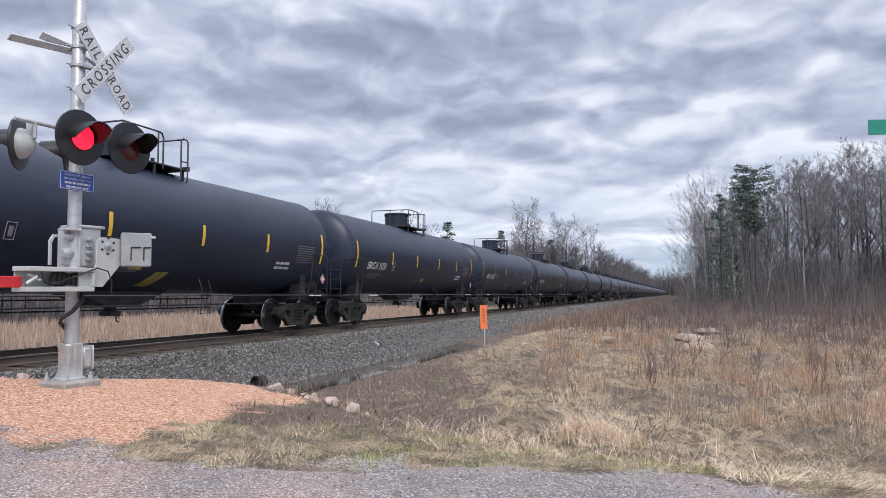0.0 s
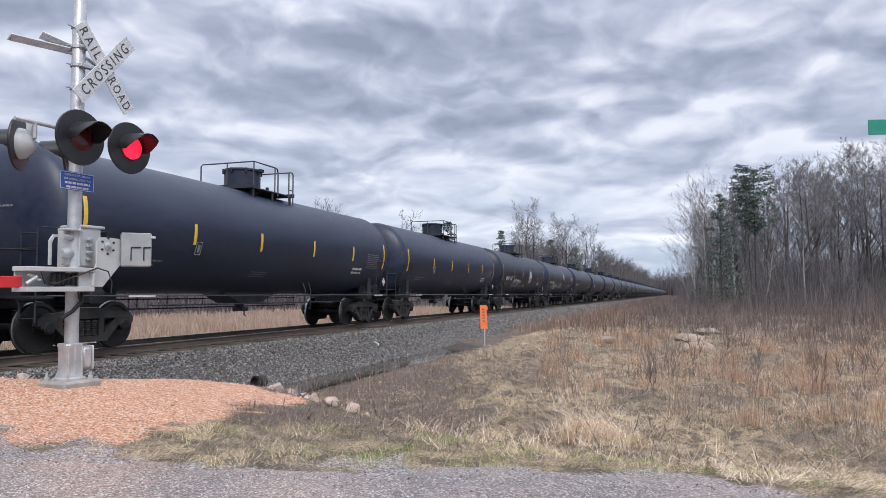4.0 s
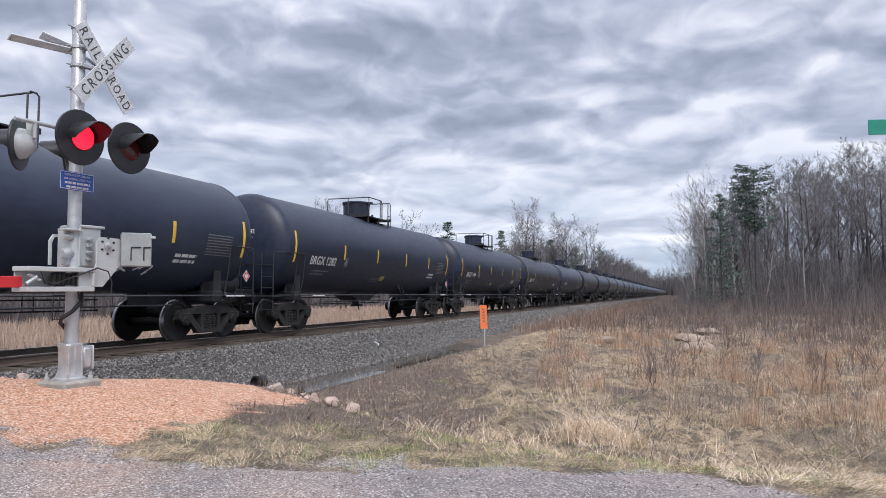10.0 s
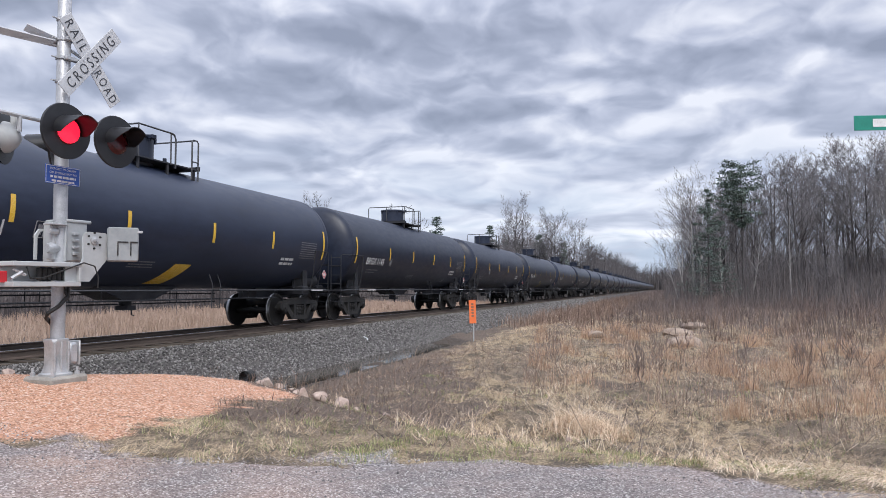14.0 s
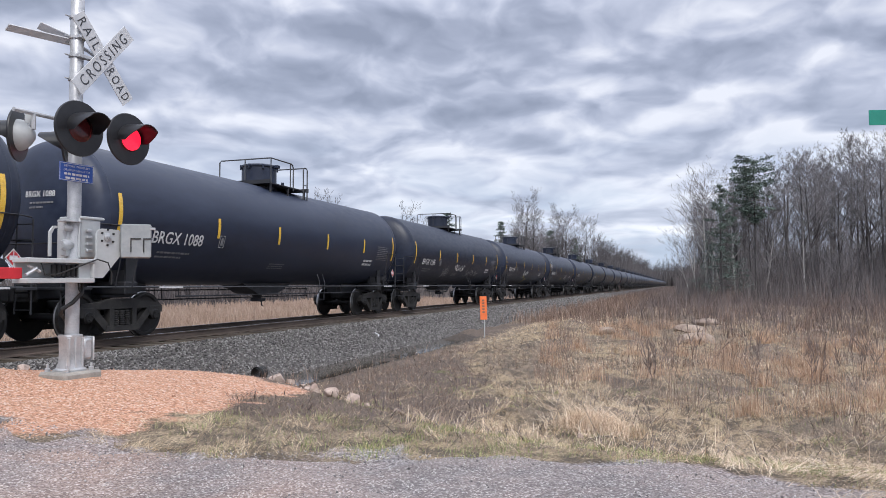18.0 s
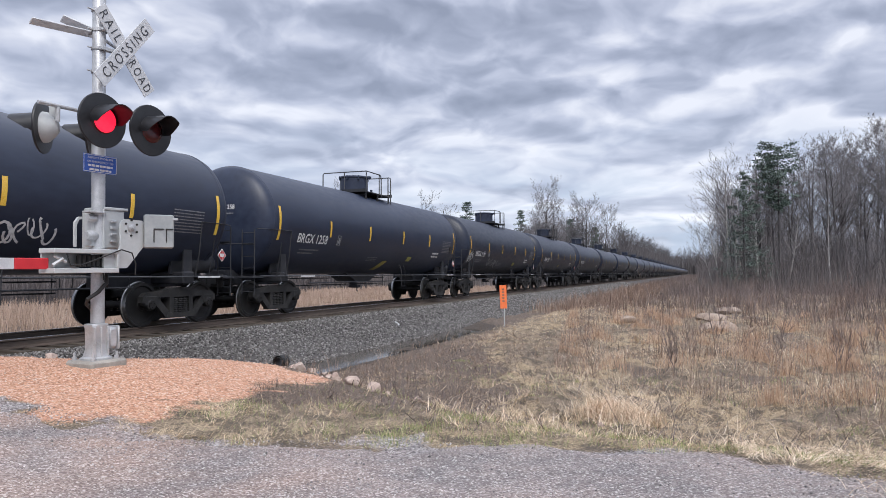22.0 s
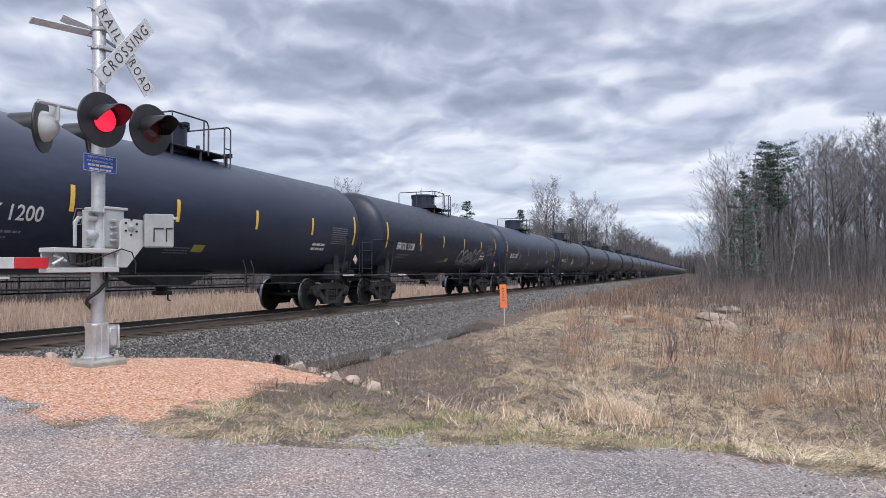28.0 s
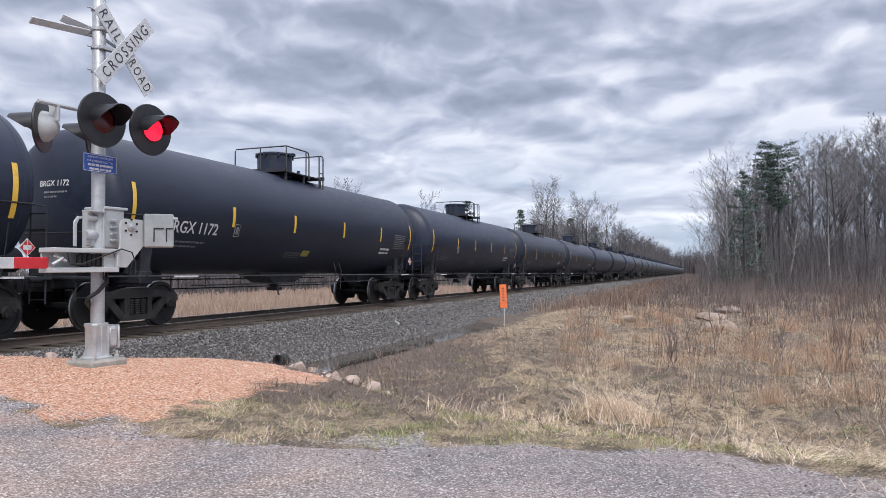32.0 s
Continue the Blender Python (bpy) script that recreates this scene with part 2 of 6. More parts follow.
class Geo:
    """Collects vertices and faces of one mesh."""

    def __init__(self):
        self.v, self.f, self.mi = [], [], []

    def add(self, verts, faces, mi=0):
        o = len(self.v)
        self.v += [tuple(p) for p in verts]
        self.f += [tuple(i + o for i in q) for q in faces]
        self.mi += [mi] * len(faces)
        return self

    def box(self, x0, x1, y0, y1, z0, z1, bevel=0.0, mi=0, m=None):
        bm = bmesh.new()
        bmesh.ops.create_cube(bm, size=1.0)
        for v in bm.verts:
            v.co = Vector(((x0 + x1) / 2 + v.co.x * (x1 - x0), (y0 + y1) / 2 + v.co.y * (y1 - y0), (z0 + z1) / 2 + v.co.z * (z1 - z0)))
        if bevel:
            bmesh.ops.bevel(bm, geom=bm.edges[:], offset=bevel, segments=1, affect="EDGES")
        bm.verts.ensure_lookup_table()
        pts = [(m @ v.co if m else v.co) for v in bm.verts]
        self.add(pts, [[v.index for v in f.verts] for f in bm.faces], mi)
        bm.free()
        return self

    def tube(self, pts, r, n=8, mi=0, cap=True, taper=None):
        pts = [Vector(p) for p in pts]
        verts, faces = [], []
        for i, p in enumerate(pts):
            d = (pts[min(i + 1, len(pts) - 1)] - pts[max(i - 1, 0)]).normalized()
            u = d.cross(Vector((0, 0, 1)) if abs(d.z) < 0.9 else Vector((1, 0, 0))).normalized()
            w = d.cross(u)
            rr = r if taper is None else taper[i]
            for k in range(n):
                a = 2 * math.pi * k / n
                verts.append(p + u * (rr * math.cos(a)) + w * (rr * math.sin(a)))
        for i in range(len(pts) - 1):
            for k in range(n):
                faces.append((i * n + k, i * n + (k + 1) % n, (i + 1) * n + (k + 1) % n, (i + 1) * n + k))
        if cap:
            faces.append(tuple(range(n - 1, -1, -1)))
            faces.append(tuple((len(pts) - 1) * n + k for k in range(n)))
        return self.add(verts, faces, mi)

    def lathe(self, rows, axis="y", n=32, at=(0, 0, 0), mi=0):
        """rows of (place along the axis, radius); closes at radius 0."""
        verts, faces, rings = [], [], []
        for s, r in rows:
            if r < 1e-5:
                rings.append([len(verts)])
                verts.append((s, 0.0, 0.0))
            else:
                rings.append(list(range(len(verts), len(verts) + n)))
                verts += [(s, r * math.cos(2 * math.pi * k / n), r * math.sin(2 * math.pi * k / n)) for k in range(n)]
        for a, b in zip(rings, rings[1:]):
            for k in range(n):
                q = [a[k % len(a)], a[(k + 1) % len(a)], b[(k + 1) % len(b)], b[k % len(b)]]
                q = list(dict.fromkeys(q))
                if len(q) > 2:
                    faces.append(q)
        perm = {"x": lambda p: (p[0], p[1], p[2]), "y": lambda p: (p[1], p[0], p[2]), "z": lambda p: (p[1], p[2], p[0])}[axis]
        return self.add([tuple(c + o for c, o in zip(perm(p), at)) for p in verts], faces, mi)

    def prism(self, outline, x0, x1, mi=0):
        """An outline of (y, z) points, drawn out from x0 to x1."""
        n = len(outline)
        verts = [(x, y, z) for x in (x0, x1) for y, z in outline]
        faces = [tuple(range(n - 1, -1, -1)), tuple(range(n, 2 * n))] + [(i, (i + 1) % n, n + (i + 1) % n, n + i) for i in range(n)]
        return self.add(verts, faces, mi)

    def mesh(self, name, mats, smooth=0.0):
        me = bpy.data.meshes.new(name)
        me.from_pydata(self.v, [], self.f)
        for m in mats if isinstance(mats, (list, tuple)) else [mats]:
            me.materials.append(m)
        if any(self.mi):
            me.polygons.foreach_set("material_index", self.mi)
        bm = bmesh.new()
        bm.from_mesh(me)
        bmesh.ops.recalc_face_normals(bm, faces=bm.faces)
        bm.to_mesh(me)
        bm.free()
        if smooth:
            me.polygons.foreach_set("use_smooth", [True] * len(me.polygons))
            me.set_sharp_from_angle(angle=radians(smooth))
        me.update()
        return me


def part(name, data, parent, label="", at=None):
    """Links a mesh as ONE object under a thing or under a part."""
    ob = new(name, data)
    ob.parent = parent
    if at is not None:
        ob.matrix_basis = at
    if label:
        ob["label"] = label
    return ob


def thing(name, label, category, m=None, group="", data=None):
    ob = tagged(new(name, data), label, category, group)
    if m is not None:
        ob.matrix_basis = m
    return ob


def structure(name, data, label="", category=""):
    return tagged(new(name, data), label, category, kind="structure")


def text_mesh(body, height, extrude=0.0, width=None, shear=0.0, weight=0.014, spacing=1.0):
    """Built-in font as a flat mesh in the xy plane, centred, of that letter height (and width, when given)."""
    cu = bpy.data.curves.new("lettering", "FONT")
    cu.body, cu.align_x, cu.align_y, cu.extrude, cu.shear, cu.resolution_u, cu.offset, cu.space_character = body, "CENTER", "CENTER", extrude, shear, 3, weight, spacing
    ob = bpy.data.objects.new("lettering", cu)
    scene.collection.objects.link(ob)
    me = bpy.data.meshes.new_from_object(ob.evaluated_get(bpy.context.evaluated_depsgraph_get()))
    bpy.data.objects.remove(ob)
    xs, ys = [v.co.x for v in me.vertices], [v.co.y for v in me.vertices]
    cx, cy = (max(xs) + min(xs)) / 2, (max(ys) + min(ys)) / 2
    k = height / (max(ys) - min(ys))
    kx = k if width is None else width / (max(xs) - min(xs))
    for v in me.vertices:
        v.co = Vector(((v.co.x - cx) * kx, (v.co.y - cy) * k, v.co.z))
    return me


def numpy_mesh(name, verts, faces, mat, attrs=()):
    """verts (n, 3) and faces (m, k) as arrays."""
    me = bpy.data.meshes.new(name)
    n, k = faces.shape
    me.vertices.add(len(verts))
    me.vertices.foreach_set("co", np.asarray(verts, np.float32).ravel())
    me.loops.add(n * k)
    me.loops.foreach_set("vertex_index", faces.astype(np.int32).ravel())
    me.polygons.add(n)
    me.polygons.foreach_set("loop_start", np.arange(0, n * k, k, dtype=np.int32))
    me.materials.append(mat)
    for key, values in attrs:
        a = me.attributes.new(key, "FLOAT", "POINT")
        a.data.foreach_set("value", np.asarray(values, np.float32))
    me.update(calc_edges=True)
    me.validate()
    return me


def step(a, b, x):
    u = np.clip((np.asarray(x, float) - a) / (b - a), 0, 1)
    return u * u * (3 - 2 * u)


def wave_noise(x, y, scale, seed):
    """Smooth random relief, about -1 to 1."""
    r = np.random.RandomState(seed)
    out = 0
    for k in range(7):
        a, p, s = r.uniform(0, 6.28), r.uniform(0, 6.28), scale * 1.5 ** r.uniform(-1.2, 1.2)
        out = out + np.sin((x * math.cos(a) + y * math.sin(a)) / s * 6.28 + p)
    return out / 3.2


# ---- the lie of the land ----
TRACK_X, ROAD_EDGE = -13.0, 6.0
EDGE_X = [-40, -14, -11, -8.6, -8.05, -7.4, -6.95, -6.45, -6.0, -5.4, -3.6, -1.5, 0.5, 40]
EDGE_Y = [7.2, 7.0, 6.8, 6.75, 6.95, 7.65, 8.2, 8.75, 8.95, 8.95, 8.0, 6.9, 6.5, 6.4]
SEC_X = [-2000, -60, -22, -18.2, -17.6, -15.2, -10.95, -9.25, -8.95, -8.2, -7.3, -5.6, -3.0, 4, 12, 60, 2000]
SEC_Z = [-2.0, -1.2, -1.15, -1.2, -1.3, -0.62, -0.62, -1.22, -1.26, -1.24, -0.98, -0.84, -0.86, -0.92, -0.95, -0.8, -1.2]


def road_edge(x):
    return np.interp(x, [-14, -8, -6.04, -5.25, -4.54, -3.95, -3.06, -1.5, 0, 1.2, 30], [4.9, 5.05, 5.0, 4.9, 4.85, 5.05, 5.62, 6.37, 6.75, 6.2, 6.3])


def road_z(x):
    return -0.50 + 0.47 * step(-1.0, -9.5, x) * step(-30, -16, x) - 0.128 * step(-9.8, -11.4, x) * step(-30, -15, x)


def pad_z(x, y):
    """Fill beside the road: level with the road at its edge, falling away from it."""
    drop = np.interp(x, [-14, -9.5, -7, -5, -3, 0], [0.12, 0.14, 0.10, 0.14, 0.13, 0.10])
    return road_z(x) - 0.02 - drop * np.maximum(0, (y - ROAD_EDGE - 0.8) / 3.0) + 0.07 * step(-4.5, -7, x) * step(5.8, 6.8, y)


def ground_z(x, y):
    x, y = np.asarray(x, float), np.asarray(y, float)
    base = np.interp(x, SEC_X, SEC_Z)
    rough = step(-6.5, -5.0, x) + step(-17.5, -19, x)
    base = base + rough * (0.05 * wave_noise(x, y, 5.0, 3) + 0.06 * wave_noise(x, y, 1.3, 4) + 0.026 * wave_noise(x, y, 0.6, 6)) + 0.012 * wave_noise(x, y, 0.5, 5)
    edge = np.interp(x, EDGE_X, EDGE_Y)
    run = np.interp(x, [-9, -6, -3, 0], [1.5, 1.6, 1.4, 2.2])
    fall = step(0, 1, (y - edge) / run)
    z = pad_z(x, y) * (1 - fall) + np.minimum(base, pad_z(x, y) + 0.1) * fall
    z = np.where(y > edge + run, base, z) + 0.010 * wave_noise(x, y, 0.7, 8) * step(6, 7, y)
    # mud in the ditch bed breaks the water
    z = z + np.exp(-((x + 8.45) / 0.55) ** 2) * step(11.5, 13, y) * (0.03 + 0.11 * wave_noise(x, y * 0.45, 1.3, 9) + 0.3 * step(25.5, 28, y))
    # south of the road the land lies as it does to the north
    south = step(-4.5, -7.5, y)
    z = np.where(y < road_edge(x) - 0.5, road_z(x) - 0.03, z)
    return z * (1 - south) + (base - 0.02) * south


def bare_at(x, y):
    """1 on the trodden, washed-out soil between the gravel pad, the ditch and the grass."""
    x, y = np.asarray(x, float), np.asarray(y, float)
    edge = np.interp(y, [6.2, 6.9, 7.2, 9.7, 11, 14.6, 20.4, 30], [-5.0, -4.0, -3.4, -2.5, -3.1, -4.4, -6.7, -7.6])
    w = 0.45 * wave_noise(x, y, 1.4, 41) + 0.25 * wave_noise(x, y, 0.5, 42)
    return step(edge + 0.5, edge - 0.5, x + w) * step(6.0, 6.9, y + 0.3 * w)


def spaced(parts):
    out = []
    for a, b, d in parts:
        out += list(np.arange(a, b, d))
    return np.array(out)


GX = spaced([(-2000, -400, 200), (-400, -60, 20), (-60, -24, 2), (-24, -16, 0.4), (-16, 4, 0.16), (4, 12, 0.4), (12, 60, 2), (60, 400, 20), (400, 2001, 200)])
GY = spaced([(-400, -40, 40), (-40, -8, 4), (-8, 4, 0.5), (4, 16, 0.16), (16, 34, 0.4), (34, 120, 2), (120, 600, 20), (600, 3001, 200)])
gx, gy = np.meshgrid(GX, GY)
gz = ground_z(gx, gy)
nx_, ny_ = len(GX), len(GY)
idx = np.arange(nx_ * ny_).reshape(ny_, nx_)
quads = np.stack([idx[:-1, :-1], idx[:-1, 1:], idx[1:, 1:], idx[1:, :-1]], -1).reshape(-1, 4)
edge_line = np.interp(gx, EDGE_X, EDGE_Y)
wob = wave_noise(gx, gy, 1.6, 11)
pad_mask = step(-0.25, 0.45, gy - road_edge(gx) + 0.25 * wob) * step(0.5, -0.3, gy - edge_line + 0.3 * wob) * step(-4.5, -5.5, gx + 0.2 * wob + 0.2 * wave_noise(gx, gy, 0.5, 31))
gravel_mask = step(0.45, -0.4, gy - road_edge(gx) + 0.35 * wob + 0.2 * wave_noise(gx, gy, 0.45, 33))
wet_mask = step(-6.6, -7.6, gx + 0.2 * wob) * step(-16.5, -15.5, gx) * step(9.3, 11.5, gy) * step(29.5, 26, gy)
bare_mask = np.clip(0.95 * bare_at(gx, gy) + (0.12 + 0.6 * wave_noise(gx, gy, 2.2, 14)) * step(8.5, 11, gy), 0, 1)


def ground_material():
    m = bpy.data.materials.new("roadside_ground")
    m.use_nodes = True
    n, l = m.node_tree.nodes, m.node_tree.links
    b = n["Principled BSDF"]
    tc = n.new("ShaderNodeTexCoord")

    def noise_at(scale, detail=5, rough=0.6):
        t = n.new("ShaderNodeTexNoise")
        t.inputs["Scale"].default_value, t.inputs["Detail"].default_value, t.inputs["Roughness"].default_value = scale, detail, rough
        l.new(tc.outputs["Object"], t.inputs[0])
        return t.outputs[0]

    def ramp(fac, stops):
        r = n.new("ShaderNodeValToRGB")
        els = r.color_ramp.elements
        while len(els) < len(stops):
            els.new(0.5)
        for e, (p, c) in zip(els, stops):
            e.position, e.color = p, (*c, 1)
        l.new(fac, r.inputs[0])
        return r.outputs[0]

    def mask(key, grain):
        a = n.new("ShaderNodeAttribute")
        a.attribute_name = key
        s = n.new("ShaderNodeMath")
        s.operation = "ADD"
        l.new(a.outputs["Fac"], s.inputs[0])
        g = n.new("ShaderNodeMapRange")
        g.inputs[3].default_value, g.inputs[4].default_value = -0.55, 0.55
        l.new(grain, g.inputs[0])
        l.new(g.outputs[0], s.inputs[1])
        return ramp(s.outputs[0], [(0.40, (0, 0, 0)), (0.60, (1, 1, 1))])

    def mix(fac, a, c):
        x = n.new("ShaderNodeMix")
        x.data_type = "RGBA"
        l.new(fac, x.inputs[0])
        l.new(a, x.inputs[6])
        l.new(c, x.inputs[7])
        return x.outputs[2]

    fine, mid, big_ = noise_at(44), noise_at(6), noise_at(0.5)

    def stones(scale):
        """Each stone of a gravel has its own shade; the joints between are dark."""
        v, e = n.new("ShaderNodeTexVoronoi"), n.new("ShaderNodeTexVoronoi")
        e.feature = "DISTANCE_TO_EDGE"
        for t in (v, e):
            t.inputs["Scale"].default_value = scale
            l.new(tc.outputs["Object"], t.inputs[0])
        sp = n.new("ShaderNodeSeparateColor")
        l.new(v.outputs["Color"], sp.inputs[0])
        return sp.outputs[0], e.outputs["Distance"]
    grit, joint = stones(54)
    grass = mix(ramp(big_, [(0.40, (0, 0, 0)), (0.62, (1, 1, 1))]),
                ramp(fine, [(0.34, (0.10, 0.074, 0.046)), (0.5, (0.33, 0.25, 0.155)), (0.66, (0.66, 0.52, 0.35))]),
                ramp(fine, [(0.3, (0.075, 0.056, 0.042)), (0.5, (0.19, 0.145, 0.105)), (0.7, (0.40, 0.315, 0.235))]))
    # matted clumps; shadow patches between the straw are painted in as darker colour
    thatch_shade = ramp(fine, [(0.3, (0.045, 0.034, 0.025)), (0.5, (0.115, 0.088, 0.062)), (0.7, (0.27, 0.21, 0.15))])
    grass = mix(ramp(noise_at(3.2, 4), [(0.43, (1, 1, 1)), (0.54, (0, 0, 0))]), grass, thatch_shade)
    soil = ramp(fine, [(0.32, (0.055, 0.040, 0.031)), (0.5, (0.125, 0.092, 0.072)), (0.66, (0.26, 0.20, 0.16)), (0.74, (0.46, 0.385, 0.31))])
    orange = mix(ramp(mid, [(0.35, (0, 0, 0)), (0.65, (1, 1, 1))]), ramp(grit, [(0.0, (0.25, 0.11, 0.06)), (0.35, (0.55, 0.262, 0.155)), (0.75, (0.70, 0.385, 0.25)), (1.0, (0.80, 0.62, 0.50))]), ramp(grit, [(0.0, (0.33, 0.17, 0.105)), (0.4, (0.62, 0.32, 0.20)), (0.8, (0.73, 0.445, 0.315)), (1.0, (0.82, 0.68, 0.58))]))
    grey = mix(ramp(big_, [(0.42, (0, 0, 0)), (0.60, (1, 1, 1))]), ramp(grit, [(0.0, (0.10, 0.09, 0.095)), (0.45, (0.27, 0.245, 0.245)), (0.85, (0.42, 0.39, 0.385)), (1.0, (0.66, 0.63, 0.62))]), ramp(grit, [(0.0, (0.15, 0.115, 0.105)), (0.45, (0.36, 0.28, 0.255)), (0.85, (0.50, 0.41, 0.38)), (1.0, (0.68, 0.62, 0.60))]))
    wet = ramp(fine, [(0.3, (0.035, 0.028, 0.022)), (0.6, (0.09, 0.072, 0.058)), (0.75, (0.15, 0.12, 0.10))])
    col = mix(mask("bare", mid), grass, soil)
    col = mix(mask("wet", mid), col, wet)
    col = mix(mask("pad", fine), col, orange)
    col = mix(mask("gravel", fine), col, grey)
    l.new(col, b.inputs["Base Color"])
    b.inputs["Roughness"].default_value = 0.92
    h = n.new("ShaderNodeMath")
    h.operation = "ADD"
    l.new(joint, h.inputs[0])
    l.new(fine, h.inputs[1])
    bp = n.new("ShaderNodeBump")
    bp.inputs["Strength"].default_value, bp.inputs["Distance"].default_value = 1.0, 0.018
    l.new(h.outputs[0], bp.inputs["Height"])
    l.new(bp.outputs[0], b.inputs["Normal"])
    return m


GROUND = ground_material()
ground = structure("ground", numpy_mesh("ground", np.stack([gx, gy, gz], -1).reshape(-1, 3), quads, GROUND,
                   [("pad", pad_mask.ravel()), ("gravel", gravel_mask.ravel()), ("wet", wet_mask.ravel()), ("bare", bare_mask.ravel())]),
                   "dry grass, reddish gravel and bare soil beside the track", "ground")
ground.data.polygons.foreach_set("use_smooth", [True] * len(ground.data.polygons))

# ---- road ----


def build_road():
    xs, ys = spaced([(-400, -40, 40), (-40, -12, 2), (-12, 6, 0.2), (6, 40, 2), (40, 401, 40)]), np.linspace(-4.0, 6.0, 26)
    x, y = np.meshgrid(xs, ys)
    rim = step(0.6, 0.0, np.minimum(y + 4.0, 6.0 - y))
    y = -4.0 + (y + 4.0) * (road_edge(x) - 0.1 + 4.0) / 10.0
    y = y + np.where(rim * (y > 2) > 0, 0.16 * wave_noise(x, y * 0, 1.1, 21) + 0.08 * wave_noise(x, y * 0, 0.4, 22), 0)
    z = road_z(x) + 0.025 - 0.05 * rim + 0.006 * wave_noise(x, y, 0.8, 23)
    i = np.arange(x.size).reshape(x.shape)
    q = np.stack([i[:-1, :-1], i[:-1, 1:], i[1:, 1:], i[1:, :-1]], -1).reshape(-1, 4)
    tar = GROUND.copy()
    tar.name = "old_chip_seal"
    tn, tl = tar.node_tree.nodes, tar.node_tree.links
    vor, big_n, mid_n, rgb = tn.new("ShaderNodeTexVoronoi"), tn.new("ShaderNodeTexNoise"), tn.new("ShaderNodeTexNoise"), tn.new("ShaderNodeSeparateColor")
    tc = tn.new("ShaderNodeTexCoord")
    vor.inputs["Scale"].default_value, big_n.inputs["Scale"].default_value, mid_n.inputs["Scale"].default_value = 78, 0.55, 5.0
    for t in (vor, big_n, mid_n):
        tl.new(tc.outputs["Object"], t.inputs[0])
    tl.new(vor.outputs["Color"], rgb.inputs[0])

    def shades(cols):
        r = tn.new("ShaderNodeValToRGB")
        while len(r.color_ramp.elements) < len(cols):
            r.color_ramp.elements.new(0.5)
        for e, (p, c) in zip(r.color_ramp.elements, cols):
            e.position, e.color = p, (*c, 1)
        return r
    dark = shades([(0.0, (0.125, 0.108, 0.107)), (0.5, (0.222, 0.196, 0.192)), (0.85, (0.34, 0.306, 0.296)), (1.0, (0.66, 0.62, 0.60))])
    pink = shades([(0.0, (0.19, 0.15, 0.14)), (0.5, (0.34, 0.275, 0.255)), (0.85, (0.47, 0.395, 0.37)), (1.0, (0.74, 0.68, 0.65))])
    pick = shades([(0.40, (0, 0, 0)), (0.60, (1, 1, 1))])
    blend, mixed = tn.new("ShaderNodeMix"), tn.new("ShaderNodeMix")
    mixed.data_type = "RGBA"
    blend.inputs[0].default_value = 0.35
    tl.new(big_n.outputs[0], blend.inputs[2])
    tl.new(mid_n.outputs[0], blend.inputs[3])
    tl.new(blend.outputs[0], pick.inputs[0])
    for r in (dark, pink):
        tl.new(rgb.outputs[0], r.inputs[0])
    tl.new(pick.outputs[0], mixed.inputs[0])
    tl.new(dark.outputs[0], mixed.inputs[6])
    tl.new(pink.outputs[0], mixed.inputs[7])
    # reddish gravel carried onto the road from the pad
    stain = step(-1.8, -4.6, x + 0.5 * wave_noise(x, y, 1.3, 71)) * (0.35 + 0.5 * wave_noise(x, y, 1.0, 72))
    att = tn.new("ShaderNodeAttribute")
    att.attribute_name = "stain"
    red = shades([(0.0, (0.24, 0.15, 0.115)), (0.5, (0.45, 0.30, 0.235)), (0.85, (0.60, 0.44, 0.36)), (1.0, (0.78, 0.68, 0.62))])
    rusty = tn.new("ShaderNodeMix")
    rusty.data_type = "RGBA"
    tl.new(rgb.outputs[0], red.inputs[0])
    tl.new(att.outputs["Fac"], rusty.inputs[0])
    tl.new(mixed.outputs[2], rusty.inputs[6])
    tl.new(red.outputs[0], rusty.inputs[7])
    tl.new(rusty.outputs[2], tn["Principled BSDF"].inputs["Base Color"])
    me = numpy_mesh("road", np.stack([x, y, z], -1).reshape(-1, 3), q, tar, [("stain", np.clip(stain, 0, 0.75).ravel())])
    me.polygons.foreach_set("use_smooth", [True] * len(me.polygons))
    return structure("road", me, "worn grey chip-seal road with a ragged gravel edge", "road")


build_road()

# ---- track ----
TRACK_0, TRACK_1 = -60.0, 900.0
RAIL_Z = -0.128  # top of the rails


